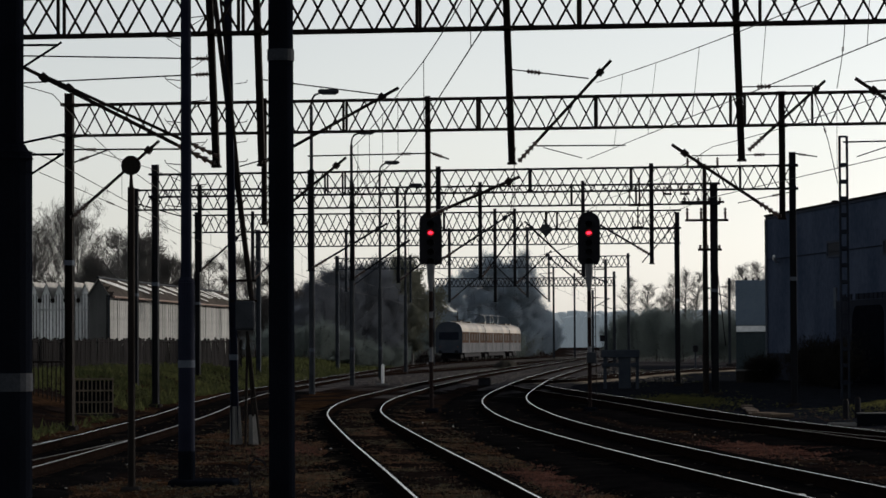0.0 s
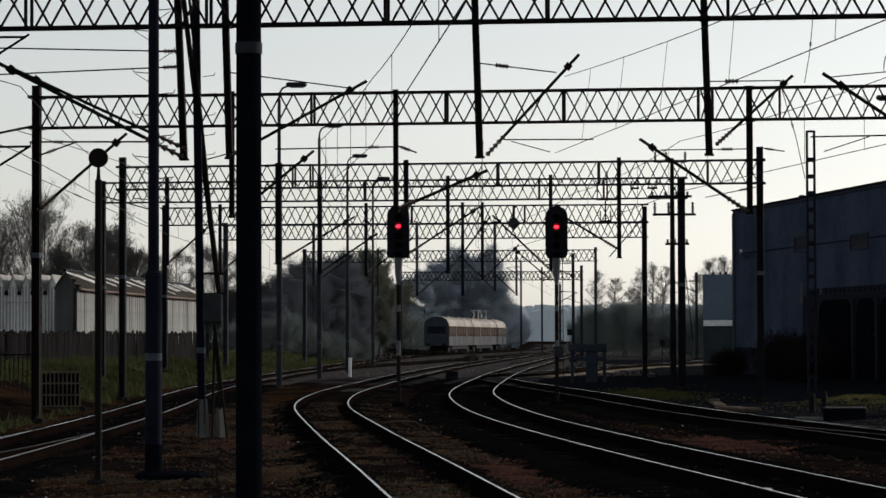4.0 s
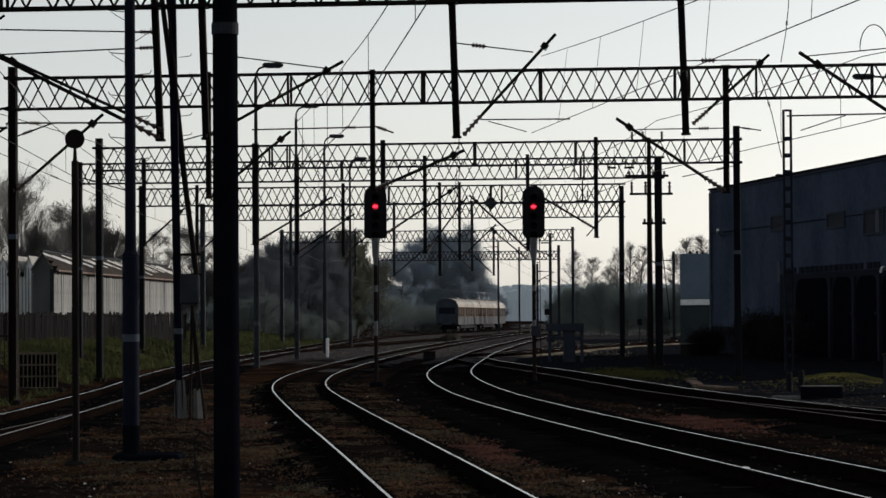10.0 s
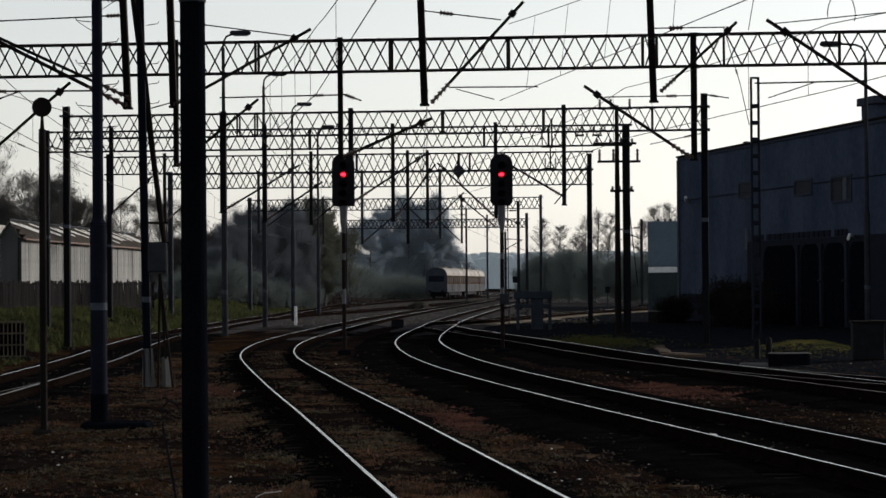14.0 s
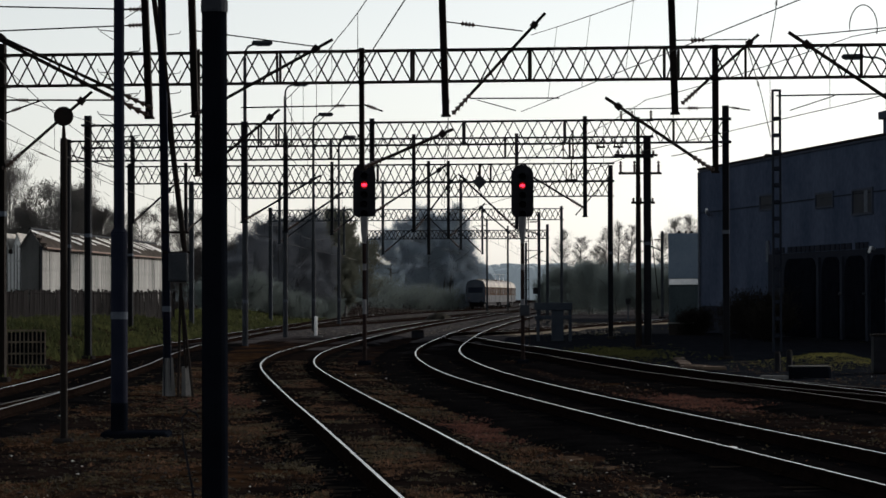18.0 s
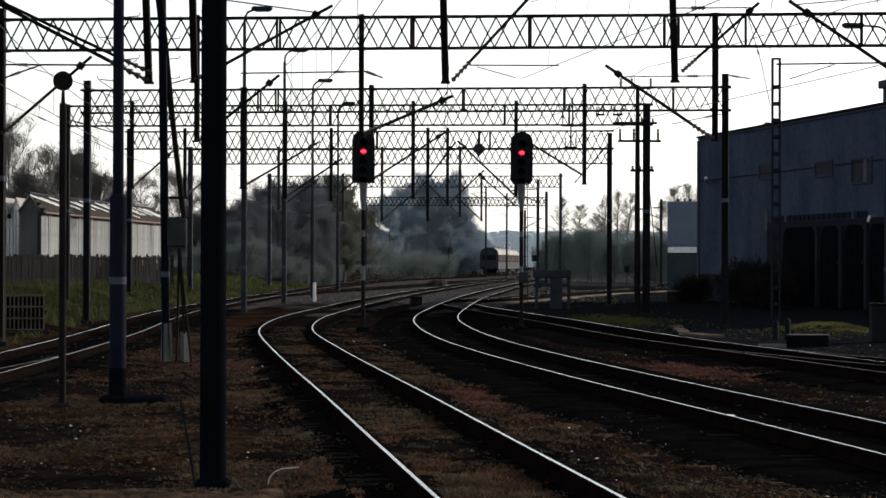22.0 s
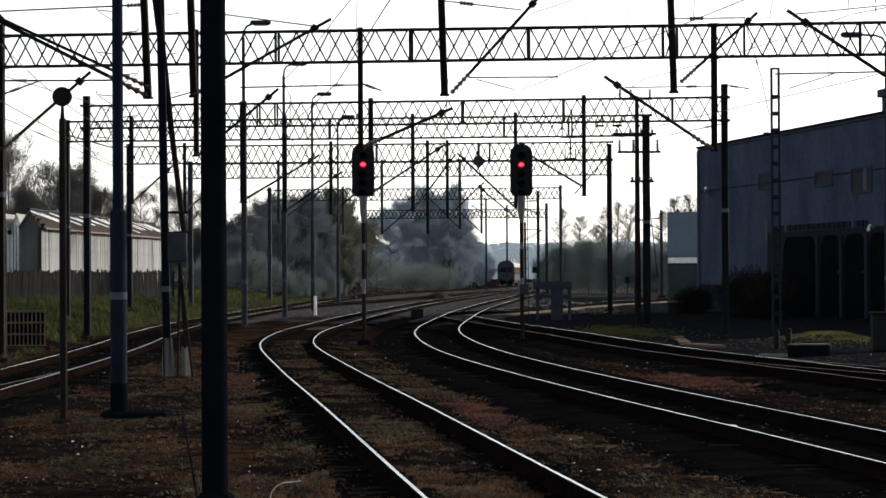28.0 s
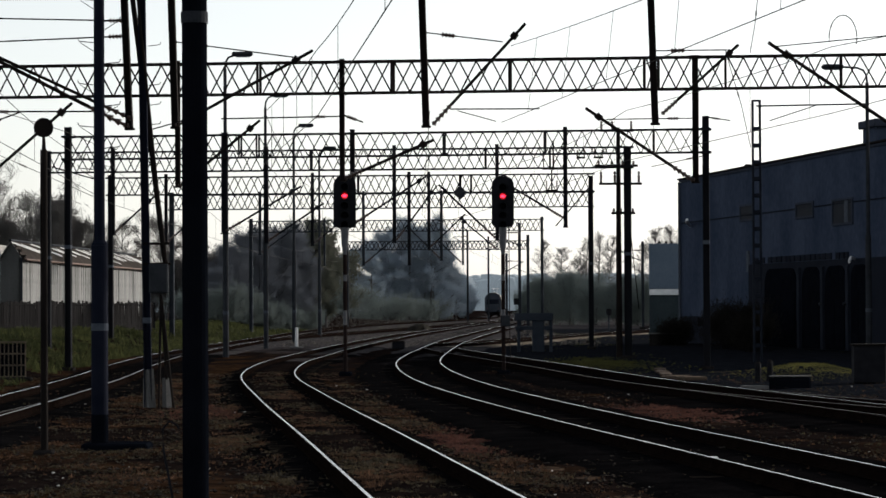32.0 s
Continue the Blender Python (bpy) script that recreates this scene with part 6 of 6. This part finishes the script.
def near_ground():
    def where(r, salt, thin):
        y = 21 + 70 * r.random() ** 1.7
        x = r.uniform(-8, 13) * y / 60 + r.uniform(-3, 3)
        if y < 22.3 and x < -1:
            return None
        g = track_gap(x, y)
        side = x - at_y(LINE_A, y)[0]
        cover = 0.7 if g < 1.0 else 0.75
        if 0.5 < g < 1.25 + 0.35 * noise.noise((x * 1.6, y * 0.7, 2.0)) and r.random() < 0.97 or g < 0.5 and (abs(side) > 1 and r.random() < 0.85):
            return None
        if side > 2.2:
            cover *= 0.25 if y < 50 else 0.12
        if side < -3.2:
            cover *= 0.6
        if side > 1.2 and y < 48:
            cover *= 0.5
        cover *= 0.1 + 0.9 * litter(x, y)
        if r.random() > cover or noise.noise((x * 0.55, y * 0.3, salt)) + 0.6 * noise.noise((x * 2.2, y * 1.4, salt + 5)) < thin + 0.35 * (r.random() - 0.5):
            return None
        return (x, y, max(ground_z(x, y) - 0.03, float(np.interp(g, (0.9, 1.2, 1.7), (0.03, 0.01, -0.06))) + 0.035 * noise.noise((x * 2.1, y * 1.1, 9.0))))

    def dry(r):
        return where(r, 3.0, 0.04)

    def olive(r):
        return where(r, 23.0, 0.0)

    def red(r):
        c = where(r, 41.0, 0.05)
        if r.random() < 0.5:
            px, py, sx = r.choice(((0.34, 44, 0.35), (-4.15, 57.7, 0.5), (5.87, 56, 0.9), (5.0, 57, 0.7)))
            x, y = r.gauss(px, sx), r.gauss(py, 2.0)
            return (x, y) if track_gap(x, y) > 1.3 else None
        return c if c and c[1] > 30 and track_gap(c[0], c[1]) > 1.4 and noise.noise((c[0] * 0.3, c[1] * 0.16, 8.0)) > 0.12 else None

    def edge(r):
        x = r.uniform(-4.8, -1.4)
        y = r.uniform(20.8, 22.6)
        return (x, y, 0.32 - max(0, (y - 22.0)) * 0.5)

    def green(r):
        y = r.uniform(64, 260)
        x = at_y(TRAIN_LINE, y)[0] - r.uniform(2.3, 11)
        if y < 92 and x < -11.7:
            return None
        return (x, y)

    def mound(r):
        x, y = r.gauss(11.2, 0.9), r.gauss(83.5, 2.2)
        return (x, y) if track_gap(x, y) > 2.2 else None

    def straw(r):
        y = r.uniform(150, 420)
        x = r.uniform(-16, 10) + max(0, (y - 260) * 0.06)
        return (x, y) if track_gap(x, y) > 1.8 else None

    def far_green(r):
        if r.random() < 0.4:
            x, y = r.gauss(6.3, 0.8), r.gauss(104, 5)
            return (x, y) if track_gap(x, y) > 1.9 else None
        y = r.uniform(92, 240)
        x = at_y(LINE_B, y)[0] + r.uniform(4, 24)
        return (x, y) if track_gap(x, y) > 2.2 and noise.noise((x * 0.1, y * 0.04, 5)) > 0.05 else None

    tufts("dry_weeds", "short dry brown weeds between the tracks", 150000, M_DRY, dry, 0.032, 11, 0.2, 0.8)
    tufts("olive_weeds", "small olive leaf rosettes in the earth", 100000, M_OLIVE, olive, 0.034, 17, 0.3, 0.7)
    tufts("platform_weeds", "dry weeds along the broken platform edge", 900, M_DRY, edge, 0.035, 18, 0.2, 0.8)
    tufts("far_straw", "dry grass beside the far tracks, paled for haze", 30000, M_STRAW, straw, 0.09, 16, 0.2)
    tufts("reddish_weeds", "reddish low weeds in loose patches", 45000, M_RUSTGRASS, red, 0.036, 12, 0.2, 0.8)
    tufts("bank_grass", "green spring grass on the bank beside the fence", 60000, M_GRASS, green, 0.2, 13)
    tufts("mound_grass", "green grass on a low mound beside the siding", 15000, M_MOUND, mound, 0.036, 14)
    tufts("yard_grass", "thin grass at the edge of the yard", 16000, M_MOUND, far_green, 0.06, 15)
    for name, label, n, m, s0, seed in (("loose_stones", "loose dark ballast stones", 9000, M_STONE, 0.03, 21), ("pale_stones", "scattered pale stones and litter", 150, M_PALE, 0.022, 22)):
        rnd = random.Random(seed)
        vs, fs = [], []
        for i in range(n):
            y = 21 + 55 * rnd.random() ** 1.8
            x = rnd.uniform(-9, 14) * y / 60 + rnd.uniform(-2, 2)
            z = ground_z(x, y) + 0.0
            s_ = s0 * rnd.uniform(0.5, 1.5)
            k = len(vs)
            for d in ((1, 0, 0), (0, 1, 0), (-1, 0, 0), (0, -1, 0), (0, 0, 1), (0, 0, -1)):
                q = rnd.uniform(0.6, 1.2) * s_
                vs.append((x + d[0] * q, y + d[1] * q, z + d[2] * q * 0.45))
            for a, b in ((0, 1), (1, 2), (2, 3), (3, 0)):
                fs += [(k + a, k + b, k + 4), (k + b, k + a, k + 5)]
        me = bpy.data.meshes.new(name)
        me.from_pydata(vs, [], fs)
        me.materials.append(m)
        tagged(new(name, me), label, "stones", kind="stuff")
    c = root("bent_cable", pose(-2.371, 26.9, 0), "black cable looped against the mast foot", "cable")
    part("cable", tube(bmesh.new(), [(-0.0, -0.05, 0.95), (-0.03, -0.05, 1.0), (-0.1, -0.05, 1.02), (-0.16, -0.05, 0.95), (-0.15, -0.05, 0.75), (-0.07, -0.1, 0.35), (-0.01, -0.12, 0.0)], 0.012), M_BLACK, c)
    c = root("bent_wire", pose(-1.609, 27, 0), "pale bent wire sticking out of the ground", "wire")
    part("wire", tube(bmesh.new(), [(-0.1, 0, -0.05), (-0.08, 0, 0.04), (-0.03, 0, 0.1), (0.04, 0, 0.13), (0.12, 0, 0.135), (0.2, 0, 0.145)], 0.006), M_PALE, c)
    c = root("stick", pose(-1.98, 26.7, 0), "short pale stick leaning by the mast foot", "stick")
    part("stick", rod(bmesh.new(), (0.04, 0, -0.03), (-0.04, 0, 0.07), 0.007, 0.005, 6), M_CONC, c)
    t = root("white_scrap", pose(3.643, 36.2, 0.12), "small white scrap lying by the rail", "scrap")
    part("scrap", box(bmesh.new(), (0, 0, 0.02), (0.1, 0.12, 0.05), bevel=0.01), M_WHITE, t)


near_ground()


def paving_fragments():
    rnd = random.Random(31)
    for i, (x, y, w, d) in enumerate(((2.62, 29.2, 0.34, 0.5), (2.85, 27.9, 0.3, 0.42), (3.05, 27.0, 0.38, 0.4), (3.3, 26.3, 0.36, 0.38), (2.2, 31.5, 0.3, 0.5), (1.55, 36.5, 0.4, 0.9), (1.9, 34.5, 0.35, 0.7))):
        p = root("paving_fragment", pose(x, y, ground_z(x, y) - 0.03, rnd.uniform(-2, 2), rnd.uniform(-3, 3), rnd.uniform(-25, 25)), "flat broken piece of paving sunk in the earth", "paving slab", "broken paving")
        bm = bmesh.new()
        n = 7
        rim = [(w / 2 * rnd.uniform(0.7, 1.1) * math.cos(2 * math.pi * k / n), d / 2 * rnd.uniform(0.7, 1.1) * math.sin(2 * math.pi * k / n)) for k in range(n)]
        hi, lo = [bm.verts.new((a, b, 0.02)) for a, b in rim], [bm.verts.new((a * 1.08, b * 1.08, -0.06)) for a, b in rim]
        bm.faces.new(hi)
        bm.faces.new(lo[::-1])
        for k in range(n):
            bm.faces.new((lo[k], lo[(k + 1) % n], hi[(k + 1) % n], hi[k]))
        part("slab", bm, M_PLAT, p)


paving_fragments()


def sleepers():
    me = sleeper_mesh()
    for tr, line, y0, y1 in ((TRACKS[1], LINE_A, 20, 110), (TRACKS[2], LINE_B, 22, 110), (TRACKS[0], TRAIN_LINE, 40, 120), (TRACKS[3], LINE_C, 40, 110)):
        d = np.concatenate([[0], np.cumsum(np.hypot(*np.diff(line, axis=0).T))])
        for q in np.arange(0, d[-1], 0.62):
            x, y = np.interp(q, d, line[:, 0]), np.interp(q, d, line[:, 1])
            if y0 < y < y1:
                sl = at_y(line, y)[1]
                piece("sleeper", me, tr, m=pose(x, y, -0.058, 0, 0, -math.degrees(math.atan(sl)) + random.gauss(0, 0.4)))


sleepers()


# ---- what moves ----
def motions():
    """The train rolls away along its line: distance of its rear end by time."""
    line = TRAIN_LINE
    s = np.concatenate([[0], np.cumsum(np.hypot(*np.diff(line, axis=0).T))])
    ts = np.array([0, 6, 9, 13, 17, 19, 23, 28, 32.0])
    ds = np.array([300, 334, 352, 376, 402, 416, 442, 474, 500.0])
    for i, c in enumerate(CARS):
        rows = []
        for t in np.arange(0, 32.01, 1.0):
            y = np.interp(t, ts, ds)
            s0 = np.interp(y, line[:, 1], s) + sum(CAR_LENGTHS[:i]) + 0.3 * i
            a = [np.interp(s0, s, line[:, k]) for k in (0, 1)]
            b = [np.interp(s0 + CAR_LENGTHS[i], s, line[:, k]) for k in (0, 1)]
            rows.append((float(t), pose(a[0], a[1], 0.2, 0, 0, math.degrees(math.atan2(b[1] - a[1], b[0] - a[0])) - 90)))
        walk(c, rows)


motions()
